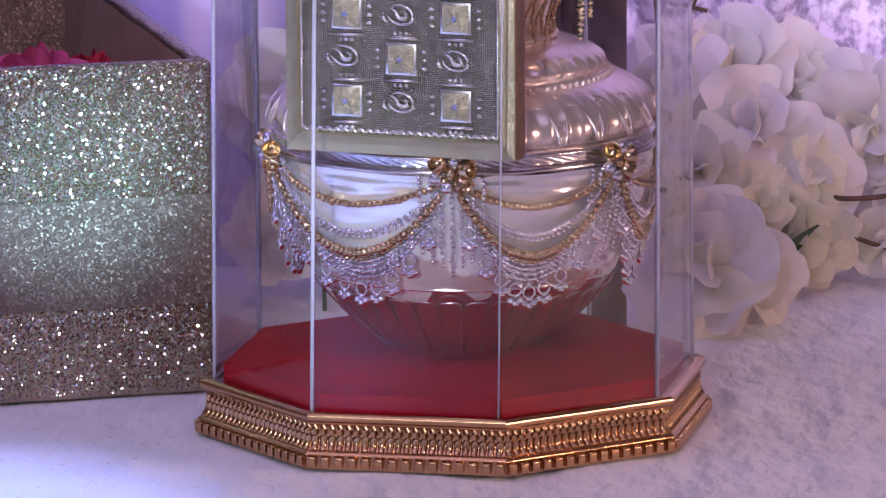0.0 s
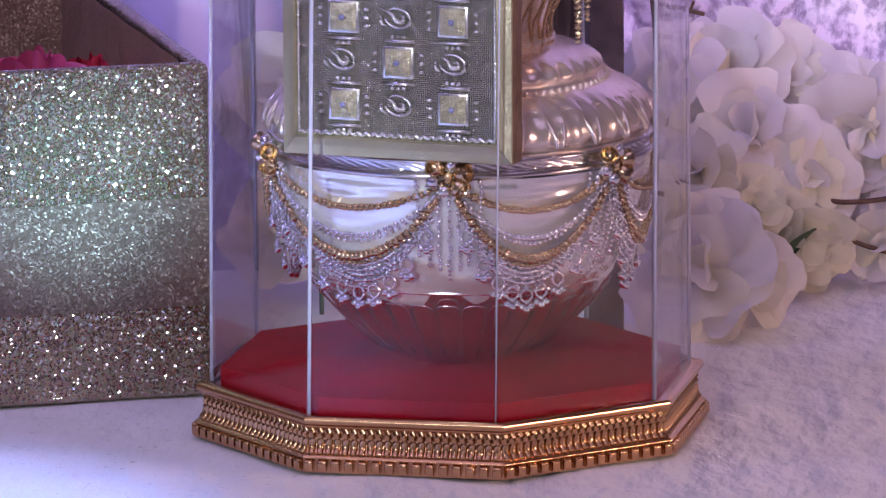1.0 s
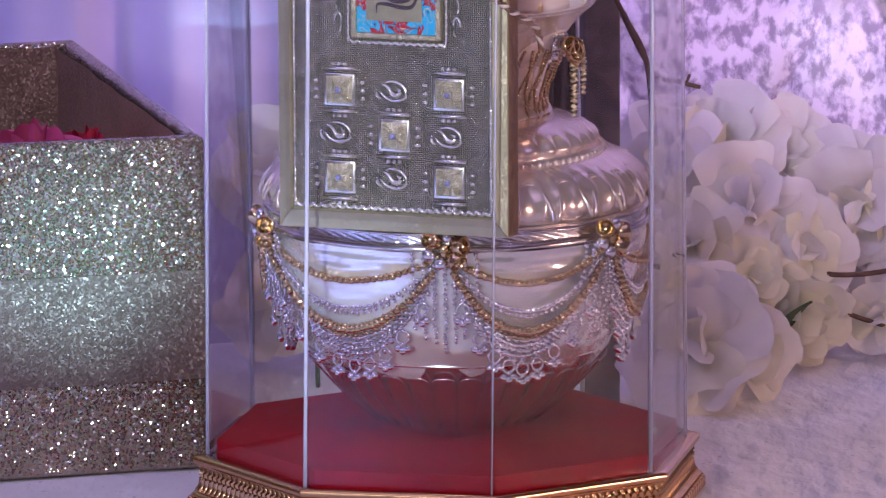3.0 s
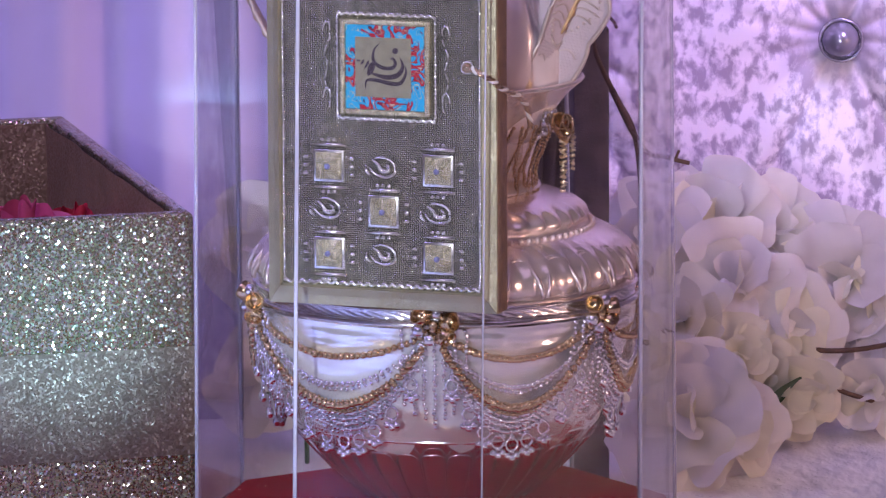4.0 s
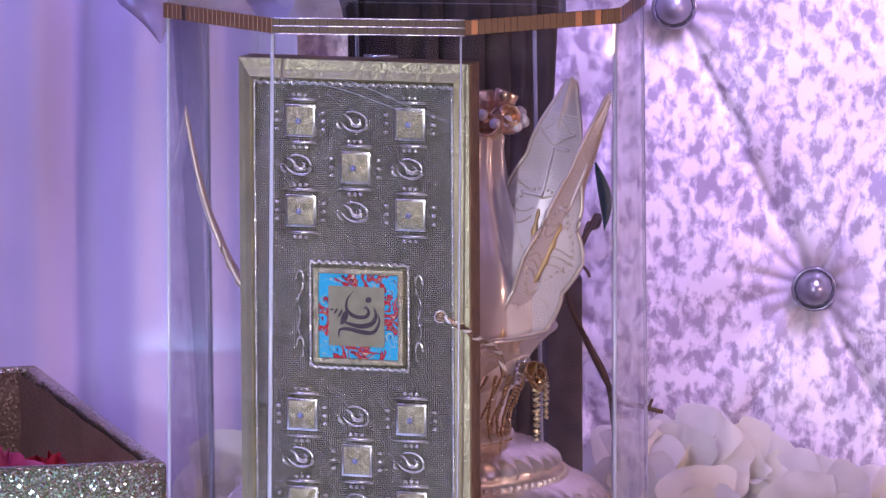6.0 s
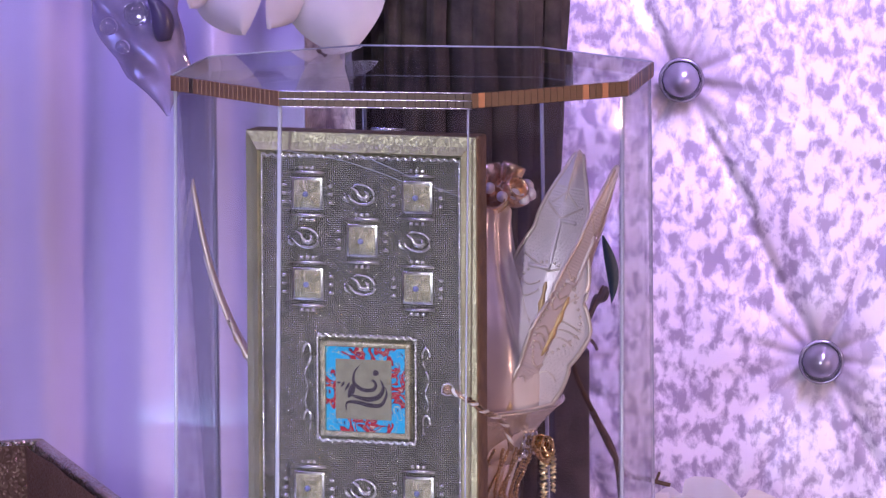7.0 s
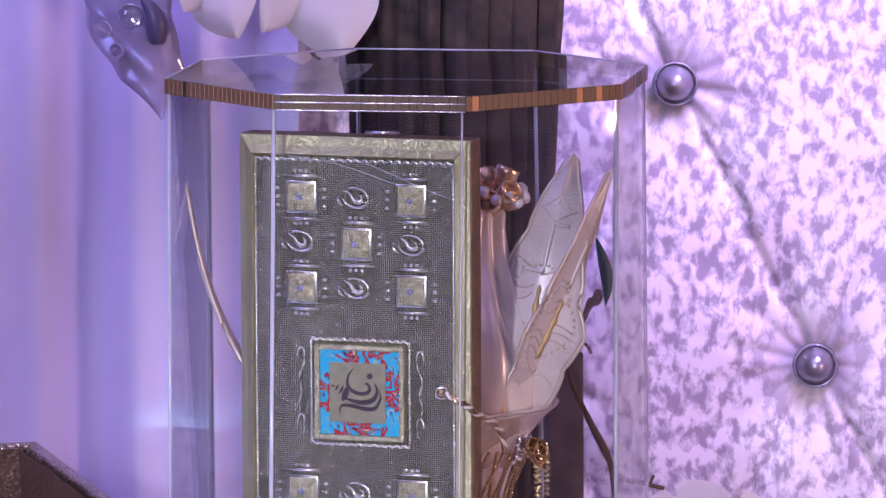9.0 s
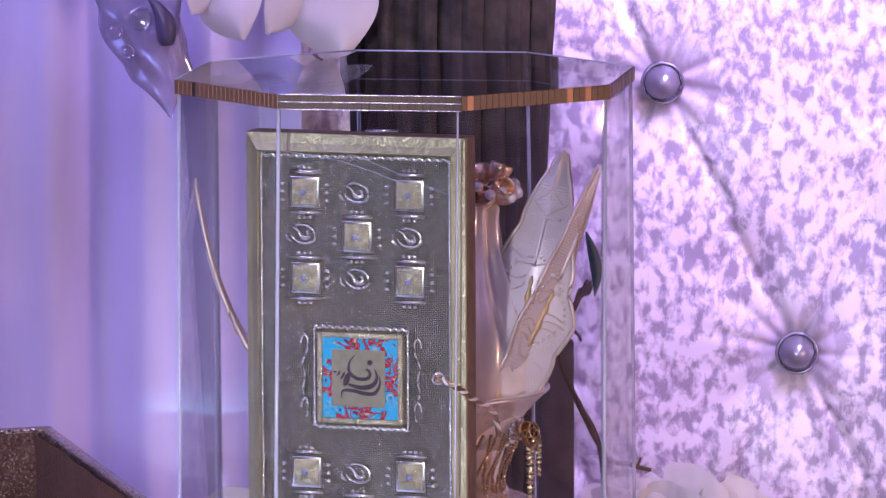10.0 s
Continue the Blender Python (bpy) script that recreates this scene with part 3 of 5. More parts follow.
        r = 0.0455 + (0.0795 - 0.0455) * ((z - 0.0445) / 0.034) ** 0.86 + 0.0006
        ang = half * 0.92 * (1 if side > 0 else -1) * min(abs(side) * 1.9, 1) ** 0.7
        pts.append((r * math.cos(ang), r * math.sin(ang), z))
    first = part("petal_outline", tube(pts, 0.0006, 6), DULL_SILVER, foot)
    for k in range(34):
        ob = first if k == 0 else new("petal_outline", first.data)
        ob.parent = foot
        ob.matrix_local = pose(0, 0, 0, 0, 0, k * 360 / 34)


def coconut():
    t = thing("silver_coconut", "silver-skinned coconut tapering to a crest in the pot's mouth", "coconut", (0.028, 0.0, 0.0))
    prof = smooth_profile([(0.0, 0.232), (0.028, 0.238), (0.038, 0.262), (0.0395, 0.284), (0.035, 0.305), (0.026, 0.325), (0.018, 0.345), (0.0145, 0.362), (0.0130, 0.372), (0.0, 0.374)], 6)
    lean = lathe(prof, 120, lambda a, z: 1 + (0.10 * math.sin(5 * a + 30 * (z - 0.25)) + 0.08 * math.sin(11 * a + 12 * (z - 0.25))) * min(max((z - 0.27) / 0.06, 0), 1))
    for v in lean.verts:
        v.co.x += max(v.co.z - 0.27, 0) * 0.085
    part("shell", lean, COCONUT, t)
    for k, (a, h) in enumerate(((-1.05, 0.285), (1.9, 0.295))):
        pts = bent([(0.0375 * math.cos(a), 0.0375 * math.sin(a), h - 0.03), (0.0345 * math.cos(a + 0.1), 0.0345 * math.sin(a + 0.1), h), (0.0165 * math.cos(a + 0.3), 0.0165 * math.sin(a + 0.3), h + 0.035)], 6)
        part("gilt_rib", tube(pts, 0.0036, 8, taper=lambda s: 0.3 + 0.8 * math.sin(s * math.pi)), GOLD_PALE, t, "gilded raised rib")
    top = thing("bell_cluster", "small gold bells and white beads tied in a bunch", "ornament", (0.0445, -0.002, 0.373))
    top.scale = (1.25, 1.25, 1.25)
    rnd = random.Random(2)
    for k in range(7):
        a, e = k * 0.9 + rnd.uniform(-0.2, 0.2), rnd.uniform(-0.5, 1.1)
        c = Vector((0.0105 * math.cos(a) * math.cos(e), 0.0105 * math.sin(a) * math.cos(e), 0.006 + 0.009 * math.sin(e)))
        bell = part("bell", lathe(smooth_profile([(0.0, 0.004), (0.0022, 0.0034), (0.0036, 0.001), (0.0040, -0.0025), (0.0034, -0.0026), (0.0028, 0.0006), (0.0, 0.002)], 2), 14), BELL_GOLD, top)
        bell.matrix_local = Matrix.Translation(c) @ c.to_track_quat("-Z", "Y").to_matrix().to_4x4() @ Matrix.Scale(1.3, 4)
    part("white_beads", beads([((0.0135 * math.cos(k * 0.40), 0.0125 * math.sin(k * 0.40), 0.008 - 0.0045 * math.cos(k * 0.40 + 0.6) + 0.002 * (k % 2)), 0.0025) for k in range(18)]), BEAD_LILAC, top, "braid of small white beads")
    part("tie", tube(bent([(-0.006, 0, -0.006), (0.0, -0.004, 0.0), (0.004, 0, 0.008)], 5), 0.003), BEAD_GOLD, top)


def pot_leaf(tip, base, facing, width, bow=0.012):
    t = thing("silver_leaf", "embossed silver mango leaf standing in the pot", "leaf", base, group="leaves in the pot")
    d = Vector(tip) - Vector(base)
    length = d.length
    z = d.normalized()
    y = Vector(facing)
    y = (y - z * y.dot(z)).normalized()
    x = y.cross(z)
    rot = Matrix((x, y, z)).transposed().to_4x4()
    t.matrix_world = Matrix.Translation(base) @ rot

    # pointed leaf with four soft lobes a side
    def half(s):
        lobe = 0.085 * abs(math.sin(math.pi * (4.2 * s + 0.1))) ** 0.6
        return width * 0.5 * (min(s / 0.34, 1) ** 0.6 * (1 - max(s - 0.36, 0) / 0.64) ** 0.72 * (0.88 + lobe * 2) + 0.20 * (1 - s) ** 3)

    def surf(a, s, lift=0.0):
        w = half(s) * (2 * a - 1)
        return (w, -lift + 0.0050 * (width / 0.046) ** 3 * abs(2 * a - 1) ** 1.4 - bow * math.sin(math.pi * s), s * length)
    sheet = grid(lambda a, s: surf(a, s), 18, 70)
    ret = bmesh.ops.extrude_face_region(sheet, geom=sheet.faces[:])
    for v in ret["geom"]:
        if isinstance(v, bmesh.types.BMVert):
            v.co.y += 0.0007
    part("blade", sheet, PEARL_SILVER, t)
    for side in (0, 1):
        part("rim_bead", tube([surf(side, s / 60, 0.0004) for s in range(60)], 0.0012, 6), LEAF_RIM, t, "thicker pale-gold rim")
    dots = []
    for i in range(3, 84):
        for j in range(1, 19):
            s, a = i / 90, (j + 0.5 * (i % 2)) / 19
            inside = ((a - 0.5) / 0.40) ** 2 + ((s - 0.40) / 0.17) ** 2 < 1
            if inside or s > 0.86 or abs(a - 0.5) * half(s) > 0.43 * half(s):
                continue
            dots.append((surf(a, s, 0.0001), 0.00066))
    bm = bmesh.new()
    for p, r in dots:
        c = [bm.verts.new(Vector(p) + Vector((r * math.cos(q), 0, r * math.sin(q)))) for q in (0.3, 1.56, 2.8, 4.1, 5.3)]
        pk = bm.verts.new(Vector(p) + Vector((0, -r * 1.1, 0)))
        for k in range(5):
            bm.faces.new((c[k], c[(k + 1) % 5], pk))
    part("stipple", bm, PEARL_SILVER, t, "field of raised dots")
    # row of beads round the medallion, with line engraving inside
    part("bead_row", beads([(surf(0.5 + 0.41 * math.cos(k * math.tau / 44), 0.40 + 0.175 * math.sin(k * math.tau / 44), 0.0003), 0.0009) for k in range(44)]), LEAF_RIM, t)
    lines = bmesh.new()
    for side in (-1, 1):
        for s0, reach, rise in ((0.50, 0.28, -0.02), (0.47, 0.34, -0.035), (0.35, 0.30, 0.02), (0.32, 0.34, 0.02), (0.29, 0.30, 0.02), (0.15, 0.30, 0.03)):
            tube([surf(0.5 + side * (0.08 + reach * k / 6), s0 + rise * math.sin(k / 6 * math.pi), 0.0002) for k in range(7)], 0.0005, 5, lines)
        for s0 in (0.60, 0.80):
            tube([surf(0.5 + side * 0.40 * k / 6, s0 - 0.06 + 0.05 * k / 6, 0.0002) for k in range(7)], 0.0006, 5, lines)
        tube([surf(0.5 + side * 0.30 * k / 6, 0.84 - 0.05 * k / 6, 0.0002) for k in range(7)], 0.0006, 5, lines)
    tube([surf(0.5, 0.80 + 0.17 * k / 8, 0.0002) for k in range(9)], 0.0006, 5, lines)
    part("engraving", lines, LEAF_RIM, t)
    bars = tube([surf(0.5 + 0.30 * (1 - k / 4), 0.73, 0.0006) for k in range(5)] + [surf(0.5, 0.73 - 0.18 * k / 8, 0.0006) for k in range(1, 9)] + [surf(0.5 - 0.28 * k / 4, 0.55, 0.0006) for k in range(1, 5)], 0.0011, 8)
    part("raised_bars", bars, PEARL_SILVER, t, "raised stepped bar")
    part("gilt_motif", tube([surf(0.5, 0.27 + 0.021 * k, 0.0003) for k in range(12)], 0.0021, 8, taper=lambda q: 0.25 + 0.8 * math.sin(q * math.pi) ** 0.6 * (0.6 + 0.4 * math.sin(q * 22))), LEAF_GILT, t, "gilded centre motif")



silver_pot()
coconut()
pot_leaf((0.0868, 0.004, 0.4020), (0.0560, -0.012, 0.262), (0.25, 1.0, 0.1), 0.050)
pot_leaf((0.1085, -0.004, 0.3935), (0.0480, -0.026, 0.260), (-0.90, 0.44, 0.0), 0.036, 0.003)
pot_leaf((-0.1185, 0.006, 0.3865), (-0.058, -0.004, 0.250), (1.0, -0.02, 0.0), 0.028)
pot_leaf((0.020, 0.075, 0.372), (0.008, 0.060, 0.262), (0.0, 1.0, 0.2), 0.05)


def on_body(ang, z, off):
    r = body_radius(z) + off
    return Vector((POT[0] + r * math.sin(ang), POT[1] - r * math.cos(ang), z))


def garland():
    t = thing("bead_garland", "gold and silver bead swags with bell drops draped round the pot", "garland")
    rnd = random.Random(9)
    turns = (-70, -3.5, 48, 108, 168, 229, 290)
    for k in range(6):
        a0, a1 = radians(turns[k]), radians(turns[k + 1])

        def swag(dip, off, step, radius, material, name, rows=1, label=""):
            n = int(0.115 / step * (1 + 3 * dip))
            places = []
            for row in range(rows):
                for i in range(n + 1):
                    s = i / n
                    z = 0.1515 - dip * (4 * s * (1 - s)) ** 0.85 - row * radius * 1.5
                    places.append((on_body(a0 + (a1 - a0) * s, z + rnd.uniform(-0.0003, 0.0003), off + rnd.uniform(0, 0.0008) + 0.0008 * row), radius * rnd.uniform(0.85, 1.1)))
            part(name, beads(places), material, t, label)
        swag(0.0185, 0.004, 0.0034, 0.0022, BEAD_GOLD, "gold_chain")
        swag(0.0198, 0.0035, 0.0030, 0.0008, BEAD_GOLD, "gold_chain")
        swag(0.0340, 0.004, 0.0037, 0.0018, BEAD_SILVER, "silver_chain")
        swag(0.0455, 0.0065, 0.0034, 0.0023, BEAD_GOLD, "gold_chain")
        swag(0.0432, 0.0065, 0.0030, 0.0010, BEAD_GOLD, "gold_chain")
        swag(0.0490, 0.0065, 0.0038, 0.0014, BEAD_GOLD, "gold_fringe")
        swag(0.0560, 0.003, 0.0036, 0.0015, BEAD_SILVER, "silver_chain")
        swag(0.0600, 0.003, 0.0027, 0.0014, BEAD_SILVER, "silver_chain")
        swag(0.0370, 0.004, 0.0040, 0.0013, BEAD_SILVER, "silver_chain")
        drops, links = [], bmesh.new()
        for i in range(1, 10):
            s = i / 10
            z = 0.1515 - 0.061 * (4 * s * (1 - s)) ** 0.85
            a = a0 + (a1 - a0) * s
            p = on_body(a, z - 0.0020, 0.006)
            side = Vector((math.cos(a), math.sin(a), 0))
            tube([p + Vector((0, 0, -0.0036)) + 0.0034 * (side * math.cos(q) + Vector((0, 0, 1)) * math.sin(q)) for q in [j * math.tau / 12 for j in range(13)]], 0.0007, 6, links)
            for dx in (-0.0026, 0.0, 0.0026):
                drops.append((p + side * dx + Vector((0, 0, -0.0096 - (0.0014 if dx == 0 else 0))), 0.0021))
            drops.append((p + Vector((0, 0, -0.0072)), 0.0014))
        net = []
        for i in range(2, 37):
            s = i / 38
            a = a0 + (a1 - a0) * s
            arch = (4 * s * (1 - s)) ** 0.85
            top, low = 0.1515 - 0.0475 * arch, 0.1515 - 0.061 * arch - 0.002 * (i % 3)
            k = 0
            while top - k * 0.0030 > low:
                net.append((on_body(a + rnd.uniform(-0.008, 0.008), top - k * 0.0030, 0.0035 + rnd.uniform(0, 0.002)), rnd.uniform(0.0011, 0.0019)))
                k += 1
        part("bead_net", beads(net), BEAD_SILVER, t, "net of small silver beads")
        part("bell_drops", beads(drops), BEAD_SILVER, t, "tiny silver bell drops")
        part("drop_rings", links, BEAD_SILVER, t)
        strands = []
        for j in range(7):
            a = a1 + radians(-9 + 3 * j)
            reach = 0.058 - 0.0045 * abs(j - 3)
            for i in range(int(reach / 0.0027)):
                strands.append((on_body(a + rnd.uniform(-0.006, 0.006), 0.150 - i * 0.0027, 0.0045 + rnd.uniform(0, 0.0015)), rnd.uniform(0.0009, 0.0014)))
        part("tassel_strands", beads(strands), BEAD_SILVER, t)
        ros = part("rosette", beads([(on_body(a1, 0.1535, 0.007), 0.0030)]), BEAD_GOLD, t, "rosette of gold bells and pearls")
        for j in range(6):
            q = j * math.tau / 6 + 0.3
            c = on_body(a1 + 0.075 * math.cos(q), 0.1530 + 0.0074 * math.sin(q), 0.0080)
            if j in (1, 3, 4):
                part("pearl", beads([(c, 0.0036)]), BEAD_SILVER, ros)
            else:
                bell = part("bell", lathe(smooth_profile([(0.0, 0.0048), (0.0030, 0.0040), (0.0046, 0.001), (0.0049, -0.0030), (0.0042, -0.0031), (0.0034, 0.0006), (0.0, 0.002)], 2), 16), BEAD_GOLD, ros)
                d = (c - on_body(a1, 0.1535, 0.002))
                bell.matrix_local = Matrix.Translation(c) @ d.to_track_quat("-Z", "Y").to_matrix().to_4x4() @ Matrix.Scale(1.05, 4)


garland()


def neck_chain():
    t = thing("neck_garland", "gold chain strands and a fringe tied round the pot's neck", "garland")
    rnd = random.Random(12)

    def at(a, z, off):
        r = 0.0465 + max(z - 0.222, 0) * 0.42 + off
        return Vector((POT[0] + r * math.sin(a), POT[1] - r * math.cos(a), z))
    for k in range(18):
        a = radians(-10 + 5.2 * k)
        z1 = 0.250 - 0.0003 * k
        part("strand", beads([(at(a - 0.35 * s / 14 * (1 - k / 24) * (1 if k % 2 else -0.6), z1 - 0.0026 * s, 0.003 + rnd.uniform(0, 0.001)), 0.0011) for s in [0.7 * q for q in range(21)]]), BEAD_GOLD, t)
    c = at(radians(62), 0.2455, 0.006)
    part("pearls", beads([(c + Vector((rnd.uniform(-0.008, 0.008), rnd.uniform(-0.006, 0.002), rnd.uniform(-0.006, 0.008))), 0.0030) for _ in range(9)]), BEAD_SILVER, t)
    for j in range(4):
        b = part("bell", lathe(smooth_profile([(0.0, 0.0048), (0.0030, 0.0040), (0.0046, 0.001), (0.0049, -0.0030), (0.0042, -0.0031), (0.0034, 0.0006), (0.0, 0.002)], 2), 16), BEAD_GOLD, t)
        d = Vector((rnd.uniform(-0.2, 1), rnd.uniform(-1, 0), rnd.uniform(-0.7, 0.7))).normalized()
        b.matrix_local = Matrix.Translation(c + d * 0.0085 + Vector((0.001, 0, 0))) @ d.to_track_quat("-Z", "Y").to_matrix().to_4x4()
    f = Vector((0.0675, -0.018, 0.0))
    part("fringe", tube([f + Vector((0.0003 * math.sin(s * 2.2), 0, 0.239 - 0.0011 * s)) for s in range(27)], 0.0030, 10, taper=lambda s: (0.8 + 0.2 * math.sin(s * 80)) * (1 - 0.35 * s)), GOLD_PALE, t, "braided pale-gold fringe")
    part("fringe", tube([f + Vector((0.005, 0.003, 0)) + Vector((0.0003 * math.sin(s * 2.2), 0, 0.241 - 0.0010 * s)) for s in range(20)], 0.0024, 10, taper=lambda s: (0.8 + 0.2 * math.sin(s * 70)) * (1 - 0.35 * s)), GOLD_PALE, t)


neck_chain()


# ---- embossed plaque ----
def linen_metal():
    """Thin sheet metal pressed with a linen weave; colour shades the hollows between threads."""
    m = mat("embossed_sheet", (0.70, 0.68, 0.58), 0.19, 0.88, 0.14, 120)
    nt, b = nodes_of(m)
    tc = nt.nodes.new("ShaderNodeTexCoord")
    wob = nt.nodes.new("ShaderNodeTexNoise")
    wob.inputs["Scale"].default_value, wob.inputs["Detail"].default_value = 260, 2
    nt.links.new(tc.outputs["Object"], wob.inputs[0])
    waves = []
    for axis, scale, wander in (("X", 300, 1.6), ("Z", 300, 1.2)):
        w = nt.nodes.new("ShaderNodeTexWave")
        w.bands_direction = axis
        w.inputs["Scale"].default_value, w.inputs["Distortion"].default_value = scale, wander
        w.inputs["Detail"].default_value, w.inputs["Detail Scale"].default_value = 1, 0.5
        nt.links.new(tc.outputs["Object"], w.inputs[0])
        waves.append(w.outputs["Fac"])

    def op(kind, p, q):
        o = nt.nodes.new("ShaderNodeMath")
        o.operation = kind
        for k, v in enumerate((p, q)):
            if isinstance(v, (int, float)):
                o.inputs[k].default_value = v
            else:
                nt.links.new(v, o.inputs[k])
        return o.outputs[0]
    weave = op("ADD", op("MULTIPLY", waves[0], 0.65), op("MULTIPLY", waves[1], 0.65))
    weave = op("ADD", weave, op("MULTIPLY", op("SUBTRACT", wob.outputs["Fac"], 0.5), 1.1))
    bp = nt.nodes.new("ShaderNodeBump")
    bp.inputs["Strength"].default_value, bp.inputs["Distance"].default_value = 1.0, 0.00055
    nt.links.new(weave, bp.inputs["Height"])
    nt.links.new(bp.outputs["Normal"], b.inputs["Normal"])
    # Weave height also drives the colour: recess shade is painted in dark.
    ramp = nt.nodes.new("ShaderNodeValToRGB")
    e = ramp.color_ramp.elements
    e[0].position, e[0].color = 0.30, (0.15, 0.15, 0.11, 1)
    e[1].position, e[1].color = 1.0, (0.82, 0.83, 0.66, 1)
    nt.links.new(weave, ramp.inputs[0])
    nt.links.new(ramp.outputs[0], b.inputs["Base Color"])
    return m


def printed_border(ex, ez):
    """Cyan enamel with red clumps at the middle of each side and thin pale outlines."""
    m = mat("enamel_border", (0.05, 0.45, 0.72), 0.4, 0.0, 0.1, 100, Specular_IOR_Level=0.3)
    nt, b = nodes_of(m)
    tc = nt.nodes.new("ShaderNodeTexCoord")
    n = nt.nodes.new("ShaderNodeTexNoise")
    n.inputs["Scale"].default_value, n.inputs["Detail"].default_value, n.inputs["Distortion"].default_value = 120, 1, 1.8
    nt.links.new(tc.outputs["Object"], n.inputs[0])
    sep = nt.nodes.new("ShaderNodeSeparateXYZ")
    nt.links.new(tc.outputs["Object"], sep.inputs[0])

    def op(kind, p, q=None):
        o = nt.nodes.new("ShaderNodeMath")
        o.operation = kind
        for k, v in enumerate((p, q)):
            if isinstance(v, (int, float)):
                o.inputs[k].default_value = v
            elif v is not None:
                nt.links.new(v, o.inputs[k])
        return o.outputs[0]
    near = op("MINIMUM", op("ABSOLUTE", op("SUBTRACT", sep.outputs[0], ex)), op("ABSOLUTE", op("SUBTRACT", sep.outputs[2], ez)))
    mid = op("SUBTRACT", 0.14, op("MULTIPLY", near, 15.0))
    fac = op("ADD", n.outputs["Fac"], mid)
    r = nt.nodes.new("ShaderNodeValToRGB")
    r.color_ramp.interpolation = "CONSTANT"
    e = r.color_ramp.elements
    e[0].position, e[0].color = 0.0, (0.03, 0.40, 0.68, 1)
    e[1].position, e[1].color = 0.40, (0.55, 0.52, 0.34, 1)
    for pos, col in ((0.415, (0.03, 0.36, 0.62, 1)), (0.50, (0.06, 0.02, 0.05, 1)), (0.512, (0.46, 0.02, 0.04, 1)), (0.62, (0.58, 0.52, 0.36, 1)), (0.635, (0.22, 0.01, 0.04, 1)), (0.70, (0.03, 0.36, 0.62, 1))):
        k = e.new(pos)
        k.color = col
    nt.links.new(fac, r.inputs[0])
    nt.links.new(r.outputs[0], b.inputs["Base Color"])
    return m


def plaque():
    t = thing("embossed_plaque", "tall gilt-framed plaque of embossed pewter-coloured metal", "plaque", (-0.0281, -0.0943, 0.1618), -19.1)
    W, H = 0.1265, 0.2600
    sheet = linen_metal()
    glint = mat("embossed_relief", (0.86, 0.84, 0.78), 0.20, 1.0, 0.1, 200, 0.2, 900)
    studs = mat("gilt_square", (0.70, 0.65, 0.44), 0.26, 0.75, 0.25, 500, 1.0, 1100)
    blue = mat("blue_bead", (0.30, 0.32, 0.62), 0.12, 0.4)
    dark = mat("dark_print", (0.05, 0.03, 0.05), 0.5)
    part("board", box(W, 0.016, H, 0.0015, (0, 0.0095, H / 2)), SIDE_WOOD, t, "brown wooden edge")
    part("face", box(0.1110, 0.001, H - 0.020, 0, (0, 0.0010, H / 2 - 0.001)), sheet, t, smooth=False)
    # one mitred frame strip a side: rising from the outer edge to a proud inner lip
    rings = [(W / 2, H / 2, 0.0040), (W / 2 - 0.0005, H / 2 - 0.0005, 0.0006), (W / 2 - 0.0042, H / 2 - 0.0056, -0.0006), (W / 2 - 0.0076, H / 2 - 0.0098, -0.0024), (W / 2 - 0.0086, H / 2 - 0.0110, 0.0016)]
    for k in range(4):
        bm = bmesh.new()
        c0, c1 = ((-1, -1), (1, -1), (1, 1), (-1, 1))[k], ((1, -1), (1, 1), (-1, 1), (-1, -1))[k]
        lines = []
        for hw, hh, y in rings:
            p, q = Vector((c0[0] * hw, y, H / 2 + c0[1] * hh)), Vector((c1[0] * hw, y, H / 2 + c1[1] * hh))
            lines.append([bm.verts.new(p.lerp(q, 0.001 + 0.998 * i / 40) + Vector((0, 0.0003 * noise.noise((k * 9 + i * 0.7, hw * 900, 0)), 0))) for i in range(41)])
        for a, b in zip(lines, lines[1:]):
            for i in range(40):
                bm.faces.new((a[i], a[i + 1], b[i + 1], b[i]))
        part("frame_strip", bm, FRAME_GILT, t, "grainy pale gilt frame strip", smooth=False)

    def wavy(p, q, amp, n, name, r=0.0009):
        p, q = Vector(p), Vector(q)
        d = q - p
        s = Vector((-d.z, 0, d.x)).normalized()
        part(name, tube([p + d * i / (n * 6) + s * amp * math.sin(i / 6 * math.tau) for i in range(n * 6 + 1)], r, 6), glint, t)
    x1, x2, z1, z2 = -0.0540, 0.0540, 0.0124, H - 0.0124
    for p, q, n in (((x1, 0.0002, z1), (x2, 0.0002, z1), 24), ((x1, 0.0002, z2), (x2, 0.0002, z2), 24), ((x1, 0.0002, z1), (x1, 0.0002, z2), 52), ((x2, 0.0002, z1), (x2, 0.0002, z2), 52)):
        wavy(p, q, 0.0008, n, "wavy_beading", 0.0011)

    def square(x, z):
        part("raised_square", box(0.0170, 0.0012, 0.0170, 0.0005, (x, 0.0004, z)), glint, t)
        bm = bmesh.new()
        g = 0.0072
        ring = [bm.verts.new((x + sx * g, -0.0002, z + sz * g)) for sx, sz in ((-1, -1), (1, -1), (1, 1), (-1, 1))]
        mids = [bm.verts.new((x + sx * g * 0.98, -0.0008, z + sz * g * 0.98)) for sx, sz in ((0, -1), (1, 0), (0, 1), (-1, 0))]
        pk = bm.verts.new((x, -0.0026, z))
        for k in range(4):
            bm.faces.new((ring[k], mids[k], pk))
            bm.faces.new((mids[k], ring[(k + 1) % 4], pk))
        part("square_boss", bm, studs, t, "gilt pyramid boss", smooth=False)
